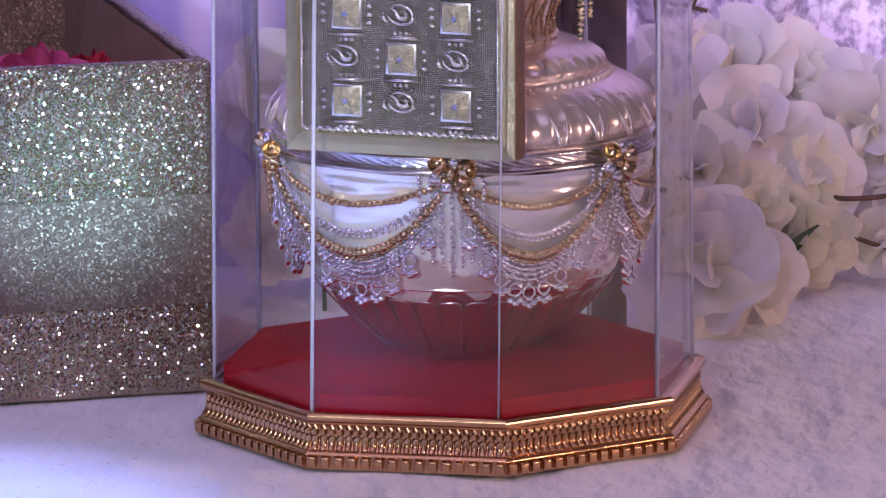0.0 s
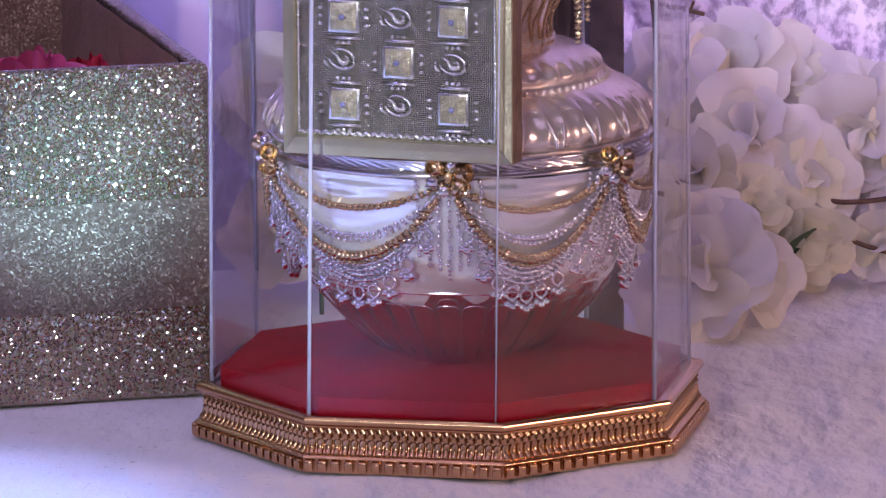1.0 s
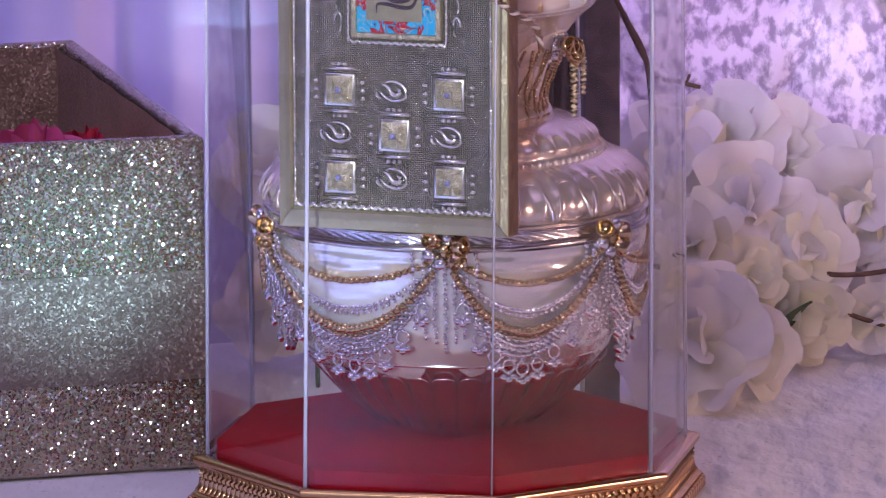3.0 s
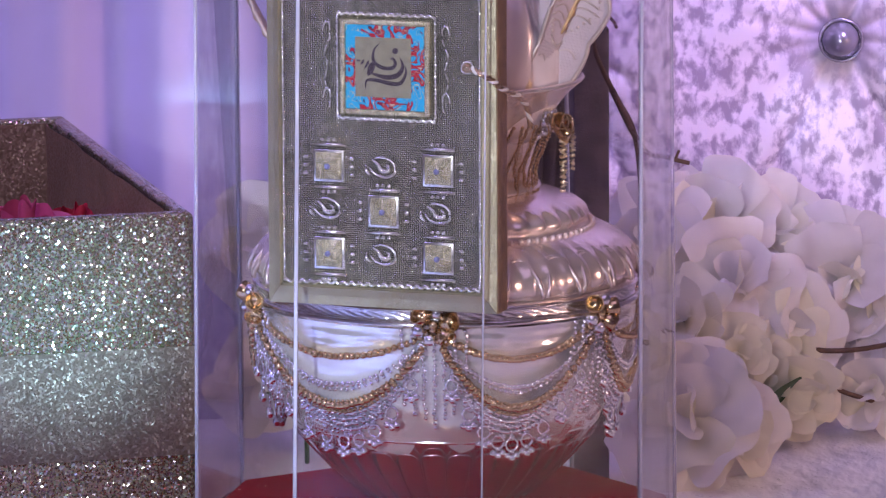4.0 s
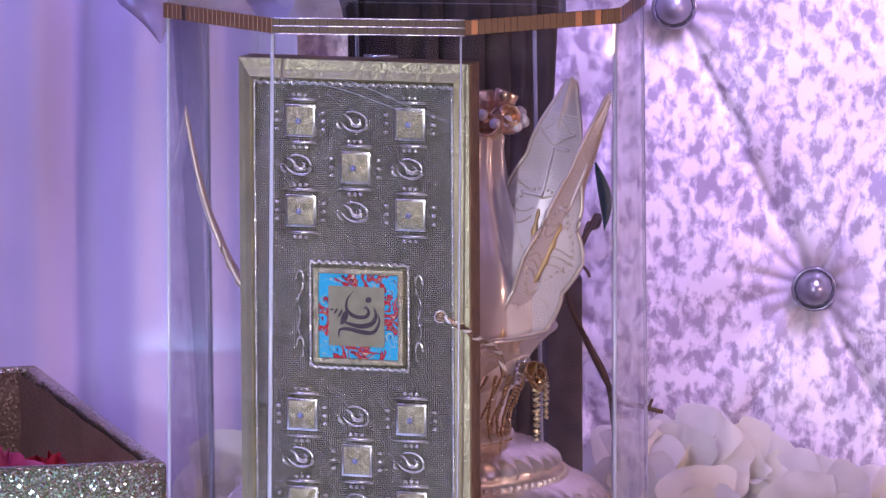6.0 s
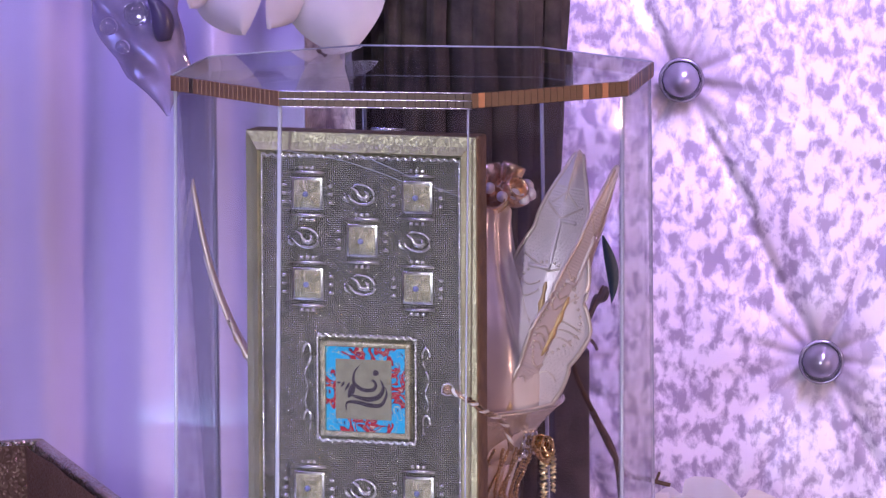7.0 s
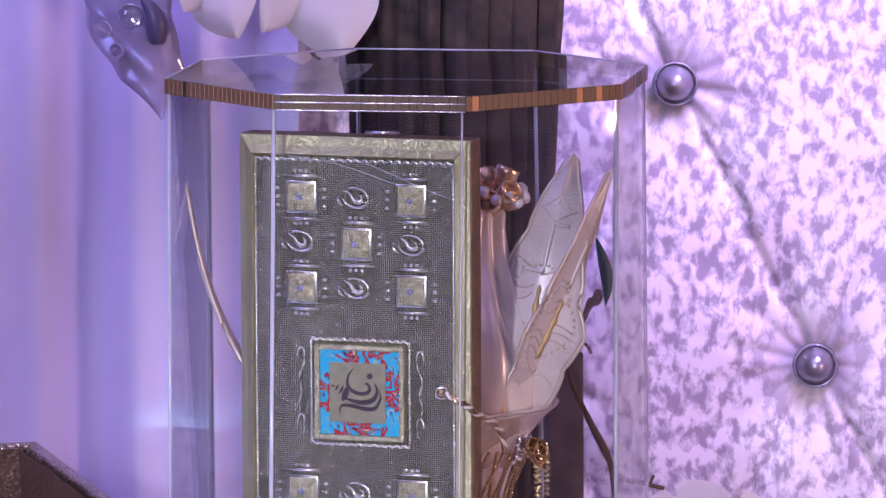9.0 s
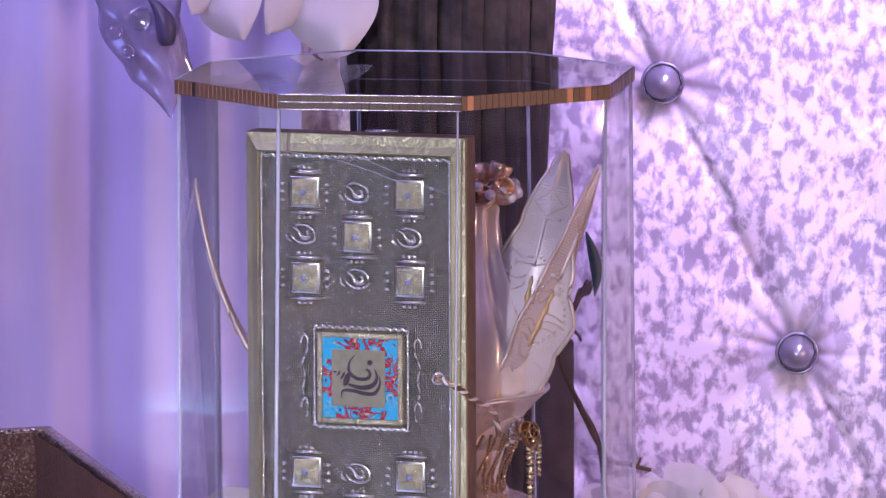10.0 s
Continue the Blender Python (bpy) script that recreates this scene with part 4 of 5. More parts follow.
        for sx, sz in ((-1, -1), (1, -1), (1, 1), (-1, 1)):
            part("petal_relief", tube([(x + sx * (0.0018 + 0.0040 * k / 5), -0.0022 + 0.0014 * k / 5, z + sz * (0.0018 + 0.0040 * k / 5)) for k in range(6)], 0.0011, 6, taper=lambda s: 0.3 + 0.8 * math.sin(s * math.pi)), studs, t)
        part("blue_bead", beads([((x, -0.0027, z), 0.0016)]), blue, t)
        marks = bmesh.new()
        for s in (-1, 1):
            tube([(x - 0.0095, 0.0, z + s * 0.0112), (x + 0.0095, 0.0, z + s * 0.0112)], 0.0011, 6, marks)
            for k in (-1, 0, 1):
                tube([(x + k * 0.0032 - 0.0011, 0.0, z + s * 0.0137), (x + k * 0.0032 + 0.0011, 0.0, z + s * 0.0137)], 0.0012, 6, marks)
                tube([(x + s * 0.0128 - 0.0014, 0.0, z + k * 0.0044), (x + s * 0.0128 + 0.0014, 0.0, z + k * 0.0044)], 0.0012, 6, marks)
        part("relief_marks", marks, glint, t)

    def paisley(x, z, tilt):
        rot = Euler((0, radians(tilt), 0)).to_matrix()
        put = lambda px, pz, d=0.0: rot @ Vector((px, 0, pz)) + Vector((x, d, z))
        ring = [put(0.0072 * math.cos(a), 0.0050 * math.sin(a)) for a in [-2.75 + k * 5.2 / 24 for k in range(25)]]
        bm = tube(ring, 0.0009, 6, taper=lambda s: 0.6 + 0.5 * math.sin(s * math.pi))
        tail = bent([put(-0.0066, 0.0022), put(-0.0030, 0.0010), put(-0.0005, -0.0016), put(0.0028, -0.0014), put(0.0034, 0.0008), put(0.0012, 0.0020)], 6)
        tube(tail, 0.0013, 6, bm, taper=lambda s: 0.35 + 0.8 * math.sin(s * math.pi))
        tube(bent([put(-0.0092, -0.0010), put(-0.0084, -0.0042), put(-0.0056, -0.0056)], 5), 0.0011, 6, bm, taper=lambda s: 0.4 + 0.7 * math.sin(s * math.pi))
        part("paisley", bm, glint, t, "raised paisley drop")
    for rows in ((0.2277, 0.2042, 0.1807), (0.0740, 0.0512, 0.0280)):
        for x, r in ((-0.0300, 0), (0.0300, 0), (0.0, 1), (-0.0300, 2), (0.0300, 2)):
            square(x + 0.001, rows[r])
        for x, r in ((0.0008, 0), (-0.0300, 1), (0.0308, 1), (0.0008, 2)):
            paisley(x, rows[r] + 0.0005, 12)
    # middle emblem
    ex, ez = 0.0030, 0.1270
    for a, b in (((-1, -1), (1, -1)), ((1, -1), (1, 1)), ((1, 1), (-1, 1)), ((-1, 1), (-1, -1))):
        wavy((ex + a[0] * 0.0268, 0.0, ez + a[1] * 0.0272), (ex + b[0] * 0.0268, 0.0, ez + b[1] * 0.0272), 0.0008, 13, "wavy_beading", 0.0010)
    for sx, sz, x, z in ((0.0030, 0.0500, -0.0232, 0), (0.0030, 0.0500, 0.0232, 0), (0.0434, 0.0030, 0, 0.0235), (0.0434, 0.0030, 0, -0.0235)):
        part("emblem_frame", box(sx, 0.0050, sz, 0.0008, (ex + x, -0.0008, ez + z)), studs, t)
    part("enamel_border", box(0.0436, 0.001, 0.0440, 0, (ex, -0.0006, ez)), printed_border(ex, ez), t, "blue and red enamelled border", smooth=False)
    plate = part("emblem_plate", box(0.0305, 0.0008, 0.0312, 0.0002, (ex - 0.0012, -0.0014, ez)), mat("dull_gilt", (0.33, 0.30, 0.21), 0.42, 0.5, 0.1, 200, 0.2, 1500), t, "dull gilt plate with a dark swirl", smooth=False)

    def stroke(pts, w):
        line = bent([(ex - 0.0006 + a * 0.0126, -0.0020, ez - 0.0002 + b * 0.0126) for a, b in pts], 8)
        bm = bmesh.new()
        n = len(line) - 1
        prev = None
        for k, p in enumerate(line):
            d = (line[min(k + 1, n)] - line[max(k - 1, 0)]).normalized()
            s = Vector((-d.z, 0, d.x)) * w * max(math.sin(math.pi * k / n), 0.06) ** 0.8
            cur = [bm.verts.new(p + s), bm.verts.new(p - s), bm.verts.new(p - s + Vector((0, 0.0003, 0))), bm.verts.new(p + s + Vector((0, 0.0003, 0)))]
            if prev:
                for j in range(4):
                    bm.faces.new((prev[j], prev[(j + 1) % 4], cur[(j + 1) % 4], cur[j]))
            prev = cur
        part("swirl", bm, dark, plate, "dark printed swirl", smooth=False)
    stroke([(-0.15, 1.05), (-0.42, 0.75), (-0.45, 0.30), (-0.10, 0.02), (0.35, 0.02), (0.50, 0.22), (0.38, 0.42), (0.28, 0.34)], 0.0010)
    stroke([(-0.62, -0.20), (-0.30, -0.30), (0.15, -0.38), (0.62, -0.25), (0.82, 0.10), (0.70, 0.45)], 0.0013)
    stroke([(-0.80, -0.90), (-0.75, -0.55), (-0.30, -0.52), (0.20, -0.62), (0.70, -0.60), (0.95, -0.20), (0.92, 0.15)], 0.0011)
    stroke([(-0.70, -0.35), (-0.55, -0.02), (-0.48, 0.25)], 0.0018)
    stroke([(-0.85, -0.05), (-0.72, 0.14), (-0.66, 0.30)], 0.0007)
    stroke([(-1.02, 0.10), (-0.92, 0.22), (-0.88, 0.33)], 0.0006)
    stroke([(-1.20, 0.28), (-1.10, 0.27), (-1.02, 0.27)], 0.0005)
    stroke([(0.38, 0.66), (0.50, 0.72), (0.62, 0.70)], 0.0016)
    # scrolls beside the emblem
    for s in (-1, 1):
        bm = bmesh.new()
        for zz in (0.0175, -0.0175):
            tube([(ex + s * (0.0325 + 0.0022 * math.cos(a)), 0.0, ez + zz + 0.0052 * math.sin(a)) for a in [k * 0.5 for k in range(10)]], 0.0008, 6, bm)
        tube([(ex + s * (0.0330 + 0.0012 * math.sin(k)), 0.0, ez - 0.0105 + 0.0021 * k) for k in range(11)], 0.0007, 6, bm)
        part("scroll_relief", bm, glint, t)


plaque()


def cord():
    t = thing("gold_cord", "twisted gold and white cord tied through the plaque", "cord")
    path = bent([(0.0165, -0.1118, 0.2905), (0.0205, -0.1155, 0.2898), (0.0290, -0.1170, 0.2850), (0.0350, -0.1080, 0.2790), (0.0430, -0.0850, 0.2720), (0.0480, -0.0600, 0.2620), (0.0500, -0.0480, 0.2500)], 10)
    for k, m in enumerate((BEAD_GOLD, SILVER_MATT, BEAD_GOLD)):
        pts = []
        for i, p in enumerate(path):
            a = i * 0.75 + k * math.tau / 3
            pts.append(p + Vector((0.0009 * math.cos(a), 0.0009 * math.sin(a) * 0.6, 0.0009 * math.sin(a))))
        part("strand", tube(pts, 0.0009, 6), m, t)
    part("knot", beads([((0.0165, -0.1120, 0.2908), 0.0028)]), BEAD_GOLD, t)
    part("eyelet", tube([(0.0165 + 0.0030 * math.cos(a), -0.1122, 0.2908 + 0.0030 * math.sin(a)) for a in [k * math.tau / 14 for k in range(15)]], 0.0007, 6), SILVER, t)


cord()


# ---- glitter box ----
def rose(name, at, size, material, label, lean=(0, 0, 0), layers=5):
    t = thing(name, label, "flower", at)
    rnd = random.Random(int(at[0] * 1e4) + 7)
    for L in range(layers):
        n = 3 + L
        for k in range(n):
            a0 = k * math.tau / n + L * 0.7
            R = size * (0.10 + 0.9 * L / layers)
            hgt = size * (0.95 - 0.10 * L)
            ph = rnd.uniform(0, 6)

            def fn(a, b):
                ang = a0 + (a - 0.5) * math.tau / n * 1.5
                r = R * (0.25 + 0.75 * math.sin(b * math.pi / 2)) + (R * 0.22 * max(b - 0.75, 0) / 0.25 * L / layers)
                r *= 1 + 0.04 * math.sin(9 * a + ph)
                z = hgt * b * (0.55 + 0.45 * math.sin(math.pi * (0.12 + 0.76 * a))) - size * 0.10 * max(b - 0.8, 0) * L
                return (r * math.cos(ang), r * math.sin(ang), z)
            part("petal", grid(fn, 12, 8), material, t)
    t.matrix_world = pose(*at, *lean)
    return t


def glitter_box():
    t = thing("glitter_box", "open square box covered in champagne gold glitter", "box", (-0.1312, 0.0800, 0.0), 16.0)
    W, D, H, th = 0.30, 0.350, 0.1863, 0.009

    def wall(name, sx, sy, at, m):
        return part(name, box(sx, sy, H, 0.0040, at, segments=4), m, t)
    wall("front_wall", W, th, (-W / 2, th / 2, H / 2), GLITTER)
    wall("side_wall", th, D - 2 * th - 0.001, (-th / 2, D / 2, H / 2), GLITTER)
    wall("side_wall", th, D - 2 * th - 0.001, (-W + th / 2, D / 2, H / 2), GLITTER)
    wall("back_wall", W, th, (-W / 2, D - th / 2, H / 2), GLITTER)
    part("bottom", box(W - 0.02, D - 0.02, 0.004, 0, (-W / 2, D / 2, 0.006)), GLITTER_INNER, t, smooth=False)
    # lining sheets with soft creases
    def lining(a0, a1, name):
        a0, a1 = Vector(a0), Vector(a1)
        nrm = Vector((-(a1 - a0).y, (a1 - a0).x, 0)).normalized()

        def fn(a, b):
            p = a0.lerp(a1, a)
            return (*(p + nrm * (0.0012 + 0.0025 * noise.noise((a * 6, b * 3, 1))))[:2], 0.009 + (H - 0.011) * b)
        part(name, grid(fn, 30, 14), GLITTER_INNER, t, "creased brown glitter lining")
    e = 0.004
    lining((-th - e, th + e, 0), (-th - e, D - th - e, 0), "lining")
    lining((-th - e, D - th - e, 0), (-W + th + e, D - th - e, 0), "lining")
    lining((-W + th + e, D - th - e, 0), (-W + th + e, th + e, 0), "lining")
    # smoother ribbon round the box
    part("ribbon", box(W + 0.0012, 0.0006, 0.060, 0, (-W / 2, -0.0004, 0.0805)), RIBBON, t, "sheer pale-gold ribbon band", smooth=False)
    part("ribbon", box(0.0006, D + 0.0012, 0.060, 0, (0.0004, D / 2, 0.0805)), RIBBON, t, smooth=False)
    # soft upper corners, and a little out of square
    for child in t.children:
        for v in child.data.vertices:
            if v.co.z > H - 0.012 and v.co.x > -0.012 and v.co.y < 0.02:
                v.co.z -= 0.0028 * (1 + v.co.x / 0.012) * (v.co.z - H + 0.012) / 0.012
            v.co.x += 0.026 * v.co.y
    return t


RIBBON = glitter("ribbon_weave", (0.22, 0.155, 0.125), 0.0010, 0.7, 0.42, 0.40)
glitter_box()
rose("pink_rose", (-0.232, 0.200, 0.128), 0.050, ROSE_PINK, "pink fabric rose lying inside the glitter box", (10, 5, 0))
rose("red_rose", (-0.208, 0.250, 0.128), 0.037, ROSE_RED, "deep red fabric rose inside the glitter box", (12, 6, 40))


# ---- trunk, post and branches ----
def trunk():
    t = thing("tree_trunk", "dark rough-barked tree trunk standing behind the case", "tree", (0.027, 0.45, 0.0))

    def fn(a, b):
        z = 0.62 * b
        ang = a * math.tau
        r = 0.044 + 0.020 * b
        g = noise.noise((math.cos(ang) * 4.2, math.sin(ang) * 4.2, z * 1.6)) * 0.010
        g += 0.006 * abs(math.sin(ang * 7 + 2 * noise.noise((z * 5, ang, 0)))) + 0.003 * noise.noise((math.cos(ang) * 16, math.sin(ang) * 16, z * 9))
        return ((r + g) * math.cos(ang), (r + g) * 0.8 * math.sin(ang), z)
    part("trunk", grid(fn, 220, 70, True), BARK, t)
    for k, (a, w, h0, h1) in enumerate(((-1.75, 0.012, 0.02, 0.60), (-1.35, 0.016, 0.0, 0.62), (-0.95, 0.012, 0.05, 0.58), (-0.55, 0.014, 0.0, 0.62), (-2.2, 0.015, 0.0, 0.62), (-2.7, 0.011, 0.04, 0.62))):
        def strip(u, v):
            z = h0 + (h1 - h0) * v
            r = 0.050 + 0.020 * z / 0.62 + 0.006 * math.sin(u * math.pi) + 0.003 * noise.noise((u * 5 + k, z * 14, 2))
            ang = a + (u - 0.5) * w / 0.065 + 0.10 * noise.noise((z * 4, k, 0))
            return (r * math.cos(ang), 0.8 * r * math.sin(ang), z)
        part("bark_strip", grid(strip, 8, 60), BARK, t)
    # limb that carries the pendant, over the view
    part("limb", tube(bent([(-0.02, -0.01, 0.55), (-0.09, -0.03, 0.585), (-0.16, -0.045, 0.575), (-0.24, -0.05, 0.56)], 8), 0.011, 10, taper=lambda s: 1.1 - 0.7 * s), BARK, t)


def post():
    t = thing("wooden_post", "short grey-brown squared wooden post on the cloth", "post", (0.0869, 0.25, 0.0), 6)
    bm = box(0.0205, 0.0205, 0.2615, 0.0012, (0, 0, 0.1308))
    part("shaft", bm, GREY_WOOD, t)


def twig():
    t = thing("dry_twig", "thin dry brown twig with a dark leaf behind the case", "twig", (0, 0, 0))
    bm = tube(bent([(0.118, 0.25, 0.150), (0.112, 0.2, 0.205), (0.0985, 0.18, 0.235), (0.0880, 0.17, 0.262), (0.0930, 0.165, 0.285), (0.1040, 0.165, 0.308)], 6), 0.0016, 6, taper=lambda s: 1.25 - 0.8 * s)
    part("stem", bm, TWIG, t)
    part("side_shoot", tube(bent([(0.098, 0.18, 0.236), (0.1148, 0.17, 0.2043), (0.128, 0.17, 0.199), (0.1410, 0.17, 0.1955)], 6), 0.0017, 6, taper=lambda s: 1.1 - 0.4 * s), TWIG, t)
    part("side_shoot", tube(bent([(0.0925, 0.166, 0.282), (0.0985, 0.165, 0.276), (0.1005, 0.165, 0.272)], 4), 0.0010, 6), TWIG, t)
    part("side_shoot", tube(bent([(0.1330, 0.17, 0.1975), (0.1350, 0.168, 0.203)], 4), 0.0008, 6), TWIG, t)

    part("thick_shoot", tube(bent([(0.0876, 0.235, 0.2577), (0.0914, 0.235, 0.2686), (0.0965, 0.235, 0.2795), (0.1003, 0.235, 0.2865), (0.1042, 0.235, 0.292), (0.108, 0.235, 0.298)], 5), 0.0019, 8, taper=lambda q: 1.1 - 0.35 * q + 0.15 * math.sin(q * 17)), GREY_TWIG, t, "thicker grey-brown shoot with broken tips")
    part("side_shoot", tube(bent([(0.0984, 0.235, 0.2827), (0.1003, 0.235, 0.2904), (0.1022, 0.235, 0.2936)], 4), 0.0012, 6), GREY_TWIG, t)
    part("side_shoot", tube(bent([(0.1029, 0.235, 0.2897), (0.1067, 0.235, 0.291), (0.1086, 0.235, 0.2961)], 4), 0.0011, 6), GREY_TWIG, t)
    part("side_shoot", tube(bent([(0.0907, 0.232, 0.2799), (0.0939, 0.232, 0.2748), (0.0977, 0.232, 0.269)], 4), 0.0006, 6), TWIG, t)

    def blade(a, b):
        return (0.1035 + 0.006 * math.sin(b * 2.2) + (a - 0.5) * 0.007 * math.sin(math.pi * (0.05 + 0.93 * b)), 0.164 + 0.003 * abs(a - 0.5), 0.336 - 0.038 * b)
    part("leaf", grid(blade, 6, 14), LEAF_TEAL, t, "dark teal pointed leaf")


trunk()
post()
twig()


# ---- white flowers ----
def petal_sheet(length, width, cup, curl, ruffle, seed):
    """A broad round-tipped petal with a soft wavy rim."""
    def fn(a, b):
        x = 2 * a - 1
        w = width * 0.5 * (0.16 + 0.84 * b ** 0.55) * (1 - 0.10 * b ** 4)
        rim = max(abs(x) ** 2.5, b ** 3)
        top = math.sqrt(max(1 - (0.86 * abs(x)) ** 3.2, 0))
        z = cup * x * x * (0.15 + 0.85 * b) + curl * b ** 2.4
        z += ruffle * rim * (math.sin(5.5 * a + seed) + 0.6 * math.sin(10.5 * a + 5 * b + 2 * seed))
        z += 0.9 * ruffle * noise.noise((a * 1.8 + seed, b * 1.8, seed)) + 0.10 * ruffle * noise.noise((a * 9, b * 3 + seed, seed))
        y = length * b * (0.50 + 0.50 * top) * (1 + 0.03 * b * noise.noise((a * 7, seed, 4)) + 0.02 * b * math.sin(9 * a + seed))
        return (w * x, y, z)
    return grid(fn, 22, 18)


def bloom(at, face, size, petals, seed, cream=False, name="white_bloom", label="large white silk bloom with broad ruffled petals"):
    t = thing(name, label, "flower", at, group="white silk flowers")
    q = Vector(face).to_track_quat("Z", "Y").to_matrix().to_4x4()
    t.matrix_world = Matrix.Translation(at) @ q
    rnd = random.Random(seed)
    inner = max(petals // 2, 3)
    for ring, count, scale, tilt in ((0, petals, 1.0, 4), (1, inner, 0.78, 34), (2, 3, 0.46, 58)):
        for k in range(count):
            a = (k + 0.5 * ring + rnd.uniform(-0.22, 0.22)) * 360 / count + seed * 31
            L = size * scale * rnd.uniform(0.86, 1.14)
            bm = petal_sheet(L, L * rnd.uniform(1.25, 1.65), L * rnd.uniform(0.0, 0.22), L * rnd.uniform(-0.34, 0.10), L * 0.075, rnd.uniform(0, 9))
            p = part("petal", bm, PETAL_CREAM if cream or (ring and rnd.random() < 0.35) else PETAL, t)
            p.matrix_local = pose(0, 0, 0.002 * ring, 0, 0, a) @ pose(0, 0, 0, tilt + rnd.uniform(-8, 20), rnd.uniform(-12, 12))
    part("calyx", lathe(smooth_profile([(0.0, -0.012), (0.004, -0.010), (0.006, -0.004), (0.004, 0.001), (0.0, 0.002)], 3), 14), LEAF_GREEN, t)
    return t


bloom((0.1440, 0.236, 0.0370), (-0.25, -0.85, 0.35), 0.042, 7, 1)
bloom((0.1690, 0.262, 0.0270), (0.25, -0.95, 0.10), 0.028, 6, 2)
bloom((0.1440, 0.330, 0.0760), (-0.35, -0.75, 0.50), 0.030, 6, 3, True)
bloom((0.1745, 0.320, 0.0600), (0.05, -0.92, 0.35), 0.021, 7, 5, True, "cream_bloom", "small cream silk rose with tightly ruffled petals")
bloom((0.1740, 0.372, 0.0900), (0.10, -0.75, 0.60), 0.037, 6, 4)
bloom((0.2060, 0.368, 0.0660), (0.30, -0.85, 0.35), 0.032, 6, 6)
bloom((0.2110, 0.350, 0.0290), (0.10, -0.90, -0.10), 0.027, 6, 7, True)
bloom((0.1900, 0.345, 0.0400), (-0.10, -0.95, 0.10), 0.026, 6, 8, True)
bloom((0.1640, 0.425, 0.1180), (-0.15, -0.85, 0.45), 0.040, 7, 9)
bloom((0.1980, 0.435, 0.1120), (0.25, -0.80, 0.50), 0.036, 6, 10)
bloom((0.2380, 0.415, 0.0860), (-0.10, -0.90, 0.35), 0.042, 7, 11)
bloom((0.2720, 0.420, 0.0800), (0.20, -0.90, 0.35), 0.042, 6, 12)
bloom((0.2560, 0.372, 0.0270), (-0.15, -0.92, 0.20), 0.028, 6, 13)
bloom((0.2850, 0.385, 0.0380), (0.10, -0.92, 0.20), 0.036, 6, 14)
bloom((0.1280, 0.400, 0.1080), (-0.30, -0.85, 0.35), 0.038, 6, 15)
bloom((0.1160, 0.350, 0.0340), (-0.20, -0.90, 0.30), 0.038, 6, 16)
bloom((0.1270, 0.380, 0.0680), (-0.20, -0.90, 0.25), 0.038, 6, 17)
bloom((0.2150, 0.420, 0.0520), (0.00, -0.95, 0.15), 0.036, 6, 18)
bloom((-0.0950, 0.320, 0.0500), (0.1, -0.9, 0.2), 0.036, 6, 31)
bloom((-0.0500, 0.345, 0.0700), (0.1, -0.9, 0.2), 0.036, 6, 32)
bloom((-0.1000, 0.370, 0.1150), (-0.1, -0.9, 0.3), 0.038, 6, 33)
bloom((-0.0450, 0.330, 0.0300), (0.1, -0.9, 0.1), 0.028, 6, 34)


def greenery(at, seed):
    t = thing("green_leaves", "small sprig of dark green leaves among the white flowers", "leaves", at)
    rnd = random.Random(seed)
    for k in range(6):
        L, w = rnd.uniform(0.018, 0.030), rnd.uniform(0.008, 0.013)
        p = part("leaf", grid(lambda a, b: (w * (a - 0.5) * math.sin(math.pi * (0.05 + 0.93 * b)) * 2, L * b, 0.3 * w * abs(a - 0.5) - 0.2 * L * b * b), 6, 10), LEAF_GREEN, t)
        p.matrix_local = pose(0, 0, 0, rnd.uniform(10, 80), 0, rnd.uniform(-180, 180))
    part("stem", tube(bent([(0, 0.02, -at[2]), (0, 0.01, -at[2] * 0.5), (0, 0, 0.002)], 4), 0.0014, 6), LEAF_GREEN, t)


greenery((-0.075, 0.285, 0.030), 1)
greenery((0.1950, 0.335, 0.0250), 3)


def flower_stem(points, name="flower_stem"):
    t = thing(name, "brown wire stem between the white silk flowers", "stem")
    part("stem", tube(bent(points, 6), 0.0016, 6), TWIG, t)


flower_stem([(0.205, 0.42, 0.052), (0.2180, 0.368, 0.0545), (0.2299, 0.36, 0.0538), (0.2524, 0.36, 0.0554), (0.285, 0.37, 0.060)])
flower_stem([(0.205, 0.40, 0.046), (0.2218, 0.36, 0.0377), (0.2383, 0.36, 0.0292), (0.262, 0.37, 0.020)])

# white petals over the case and the glass pendant, both on the tree's limb
def lily(at, petals):
    t = thing("white_lily", "white silk lily with long pointed petals hanging by the trunk", "flower", at, group="white silk flowers")
    for k, (tip, w) in enumerate(petals):
        y = Vector(tip) - Vector(at)
        L = y.length
        y.normalize()
        z = Vector((0.5 * math.sin(k * 2.3), -0.8, -0.6))
        z = (z - y * z.dot(y)).normalized()
        x = y.cross(z)

        def fn(a, b):
            q = 2 * a - 1
            h = w * 0.5 * math.sin(math.pi * min(0.10 + 0.90 * b, 1)) ** 0.8
            return (h * q, L * b, -0.15 * w * q * q + 0.05 * L * math.sin(math.pi * b) + 0.002 * math.sin(8 * b + 5 * a + k))
        p = part("petal", grid(fn, 12, 18), PETAL, t)
        p.matrix_local = Matrix((x, y, z)).transposed().to_4x4()


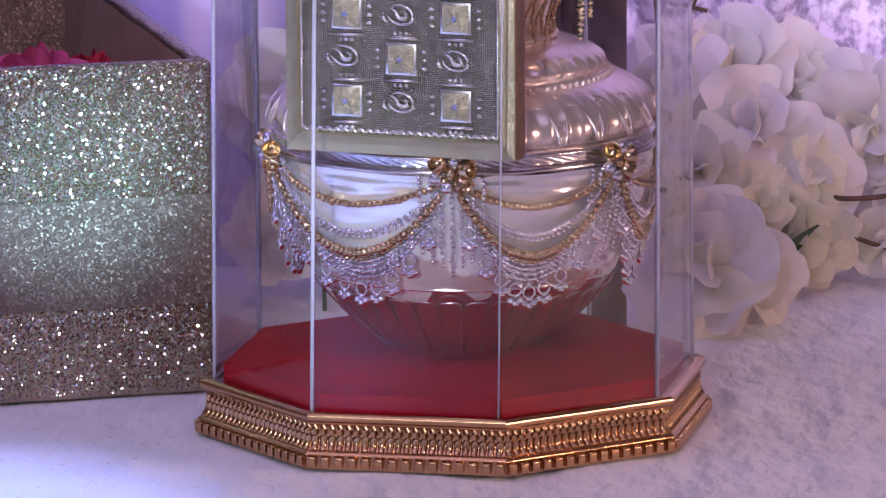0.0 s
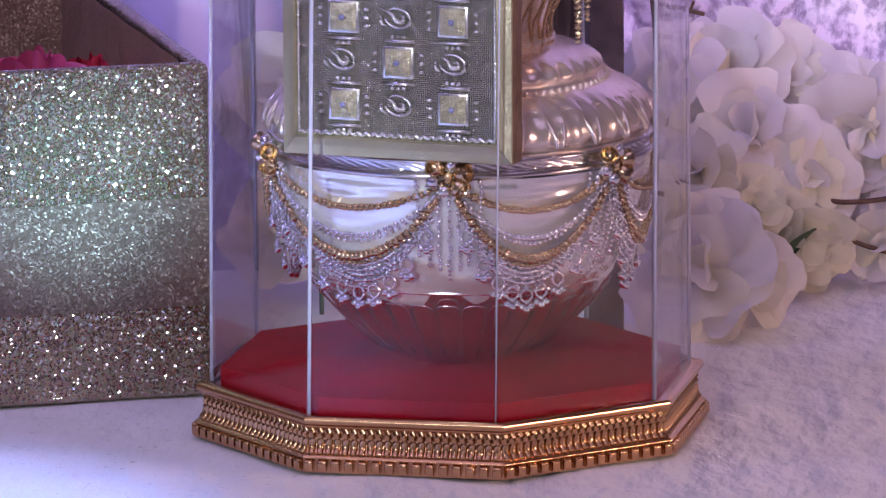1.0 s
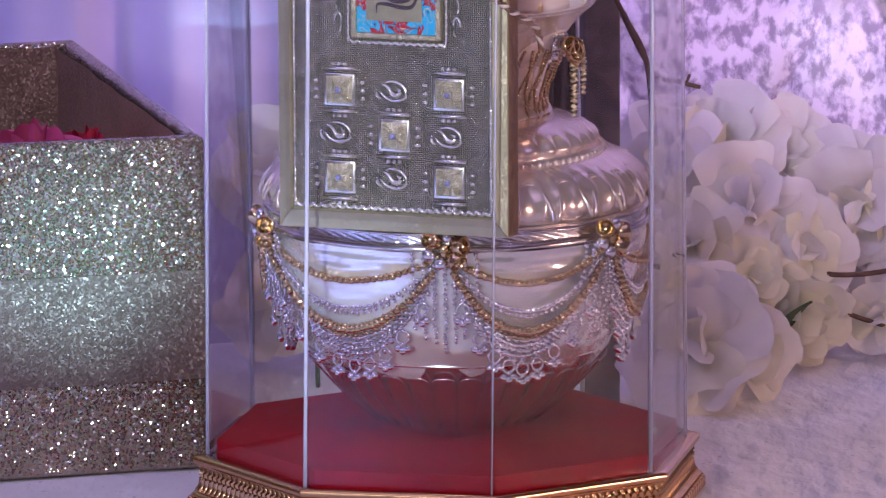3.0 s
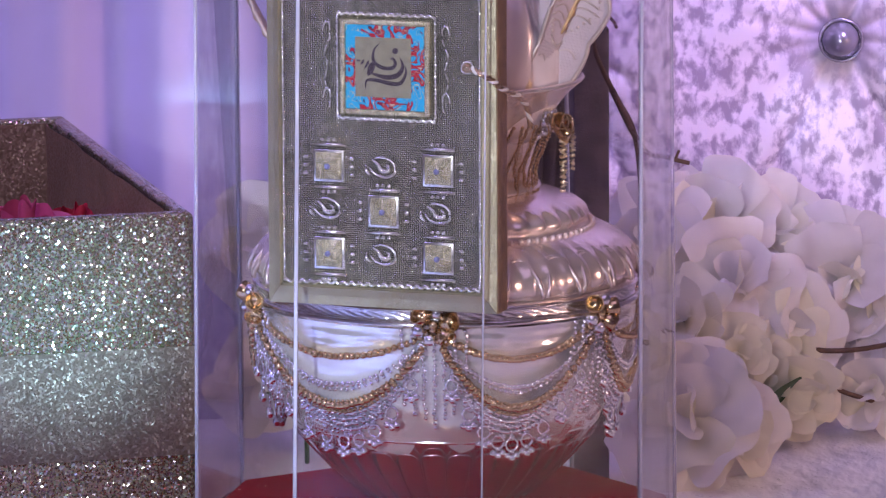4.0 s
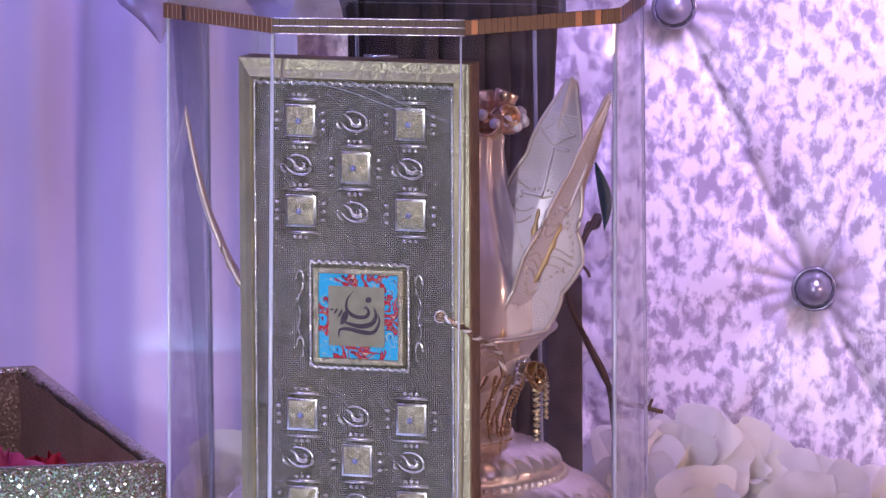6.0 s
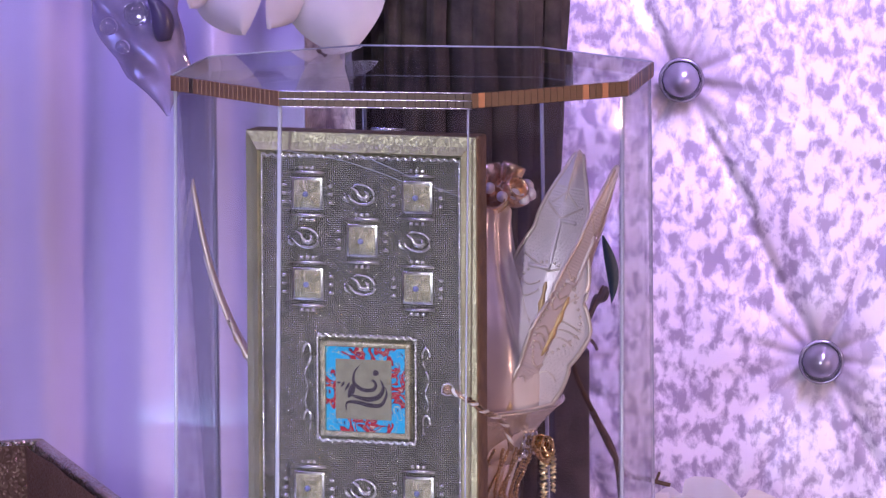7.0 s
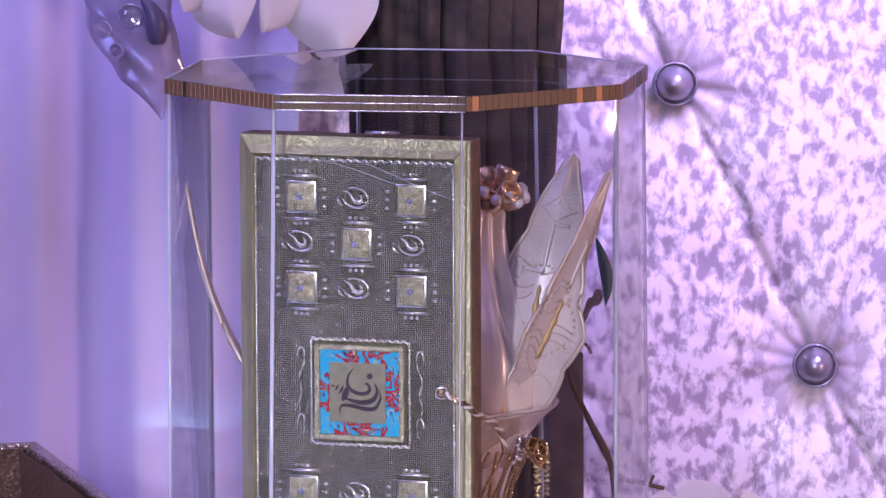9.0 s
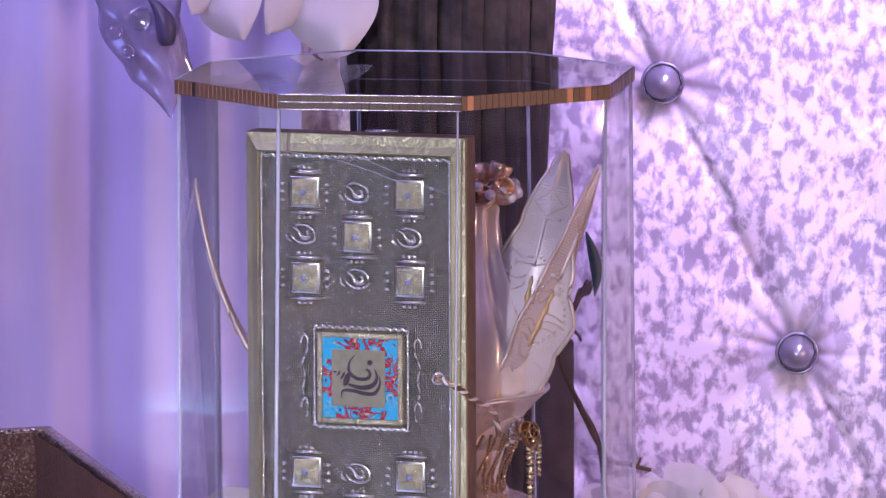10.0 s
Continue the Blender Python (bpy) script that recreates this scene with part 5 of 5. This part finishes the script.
lily((-0.1165, 0.385, 0.4723), (((-0.1, 0.362, 0.4297), 0.046), ((-0.1277, 0.368, 0.4437), 0.030), ((-0.150, 0.37, 0.50), 0.04), ((-0.09, 0.36, 0.525), 0.04)))
lily((-0.0527, 0.388, 0.475), (((-0.0398, 0.366, 0.4179), 0.060), ((-0.0822, 0.372, 0.4306), 0.040), ((-0.06, 0.37, 0.54), 0.04)))
tw = thing("lily_stem", "thin stem tying the lily to the trunk", "stem")
part("stem", tube(bent([(-0.1165, 0.386, 0.4723), (-0.0527, 0.389, 0.4750), (-0.045, 0.40, 0.515), (-0.03, 0.43, 0.53)], 5), 0.002, 6), TWIG, tw)


def pendant():
    t = thing("glass_pendant", "twisted lilac glass leaf pendant hanging on a thread", "pendant", (-0.1570, 0.400, 0.0))

    def fn(a, b):
        z = 0.490 - 0.112 * b
        w = (0.008 + 0.017 * math.sin(math.pi * min(0.15 + 0.85 * b, 1)) ** 0.8) * (1 - 0.9 * max(b - 0.8, 0) / 0.2)
        ang = a * math.tau
        r = 1 + 0.12 * math.sin(3 * ang + 9 * b) + 0.06 * math.sin(5 * ang - 14 * b)
        x, y = w * r * math.cos(ang), 0.010 * r * math.sin(ang) * math.sin(math.pi * min(0.1 + 0.9 * b, 1))
        return (x + 0.030 * (b - 0.55), y, z)
    part("glass_leaf", grid(fn, 48, 50, True), GLASS_LILAC, t)
    # Dark S-shaped tube laid along the front of the leaf.
    part("dark_twist", tube(bent([(-0.014, -0.013, 0.492), (-0.012, -0.014, 0.474), (0.000, -0.016, 0.456), (0.010, -0.015, 0.440), (0.012, -0.013, 0.424)], 6), 0.0060, 10, taper=lambda s: 0.7 + 0.4 * math.sin(s * math.pi * 3)), DARK_GLASS, t, "dark twisted tube along the glass")
    part("thread", tube([(-0.016, 0, 0.486), (-0.016, 0, 0.565)], 0.0006, 5), SILVER_MATT, t)
    for p, r in (((-0.020, -0.012, 0.432), 0.0055), ((-0.004, -0.016, 0.440), 0.0075), ((-0.012, -0.014, 0.420), 0.0045)):
        part("drop_bead", beads([(p, r)]), CRYSTAL, t, "clear round crystal bead")


pendant()
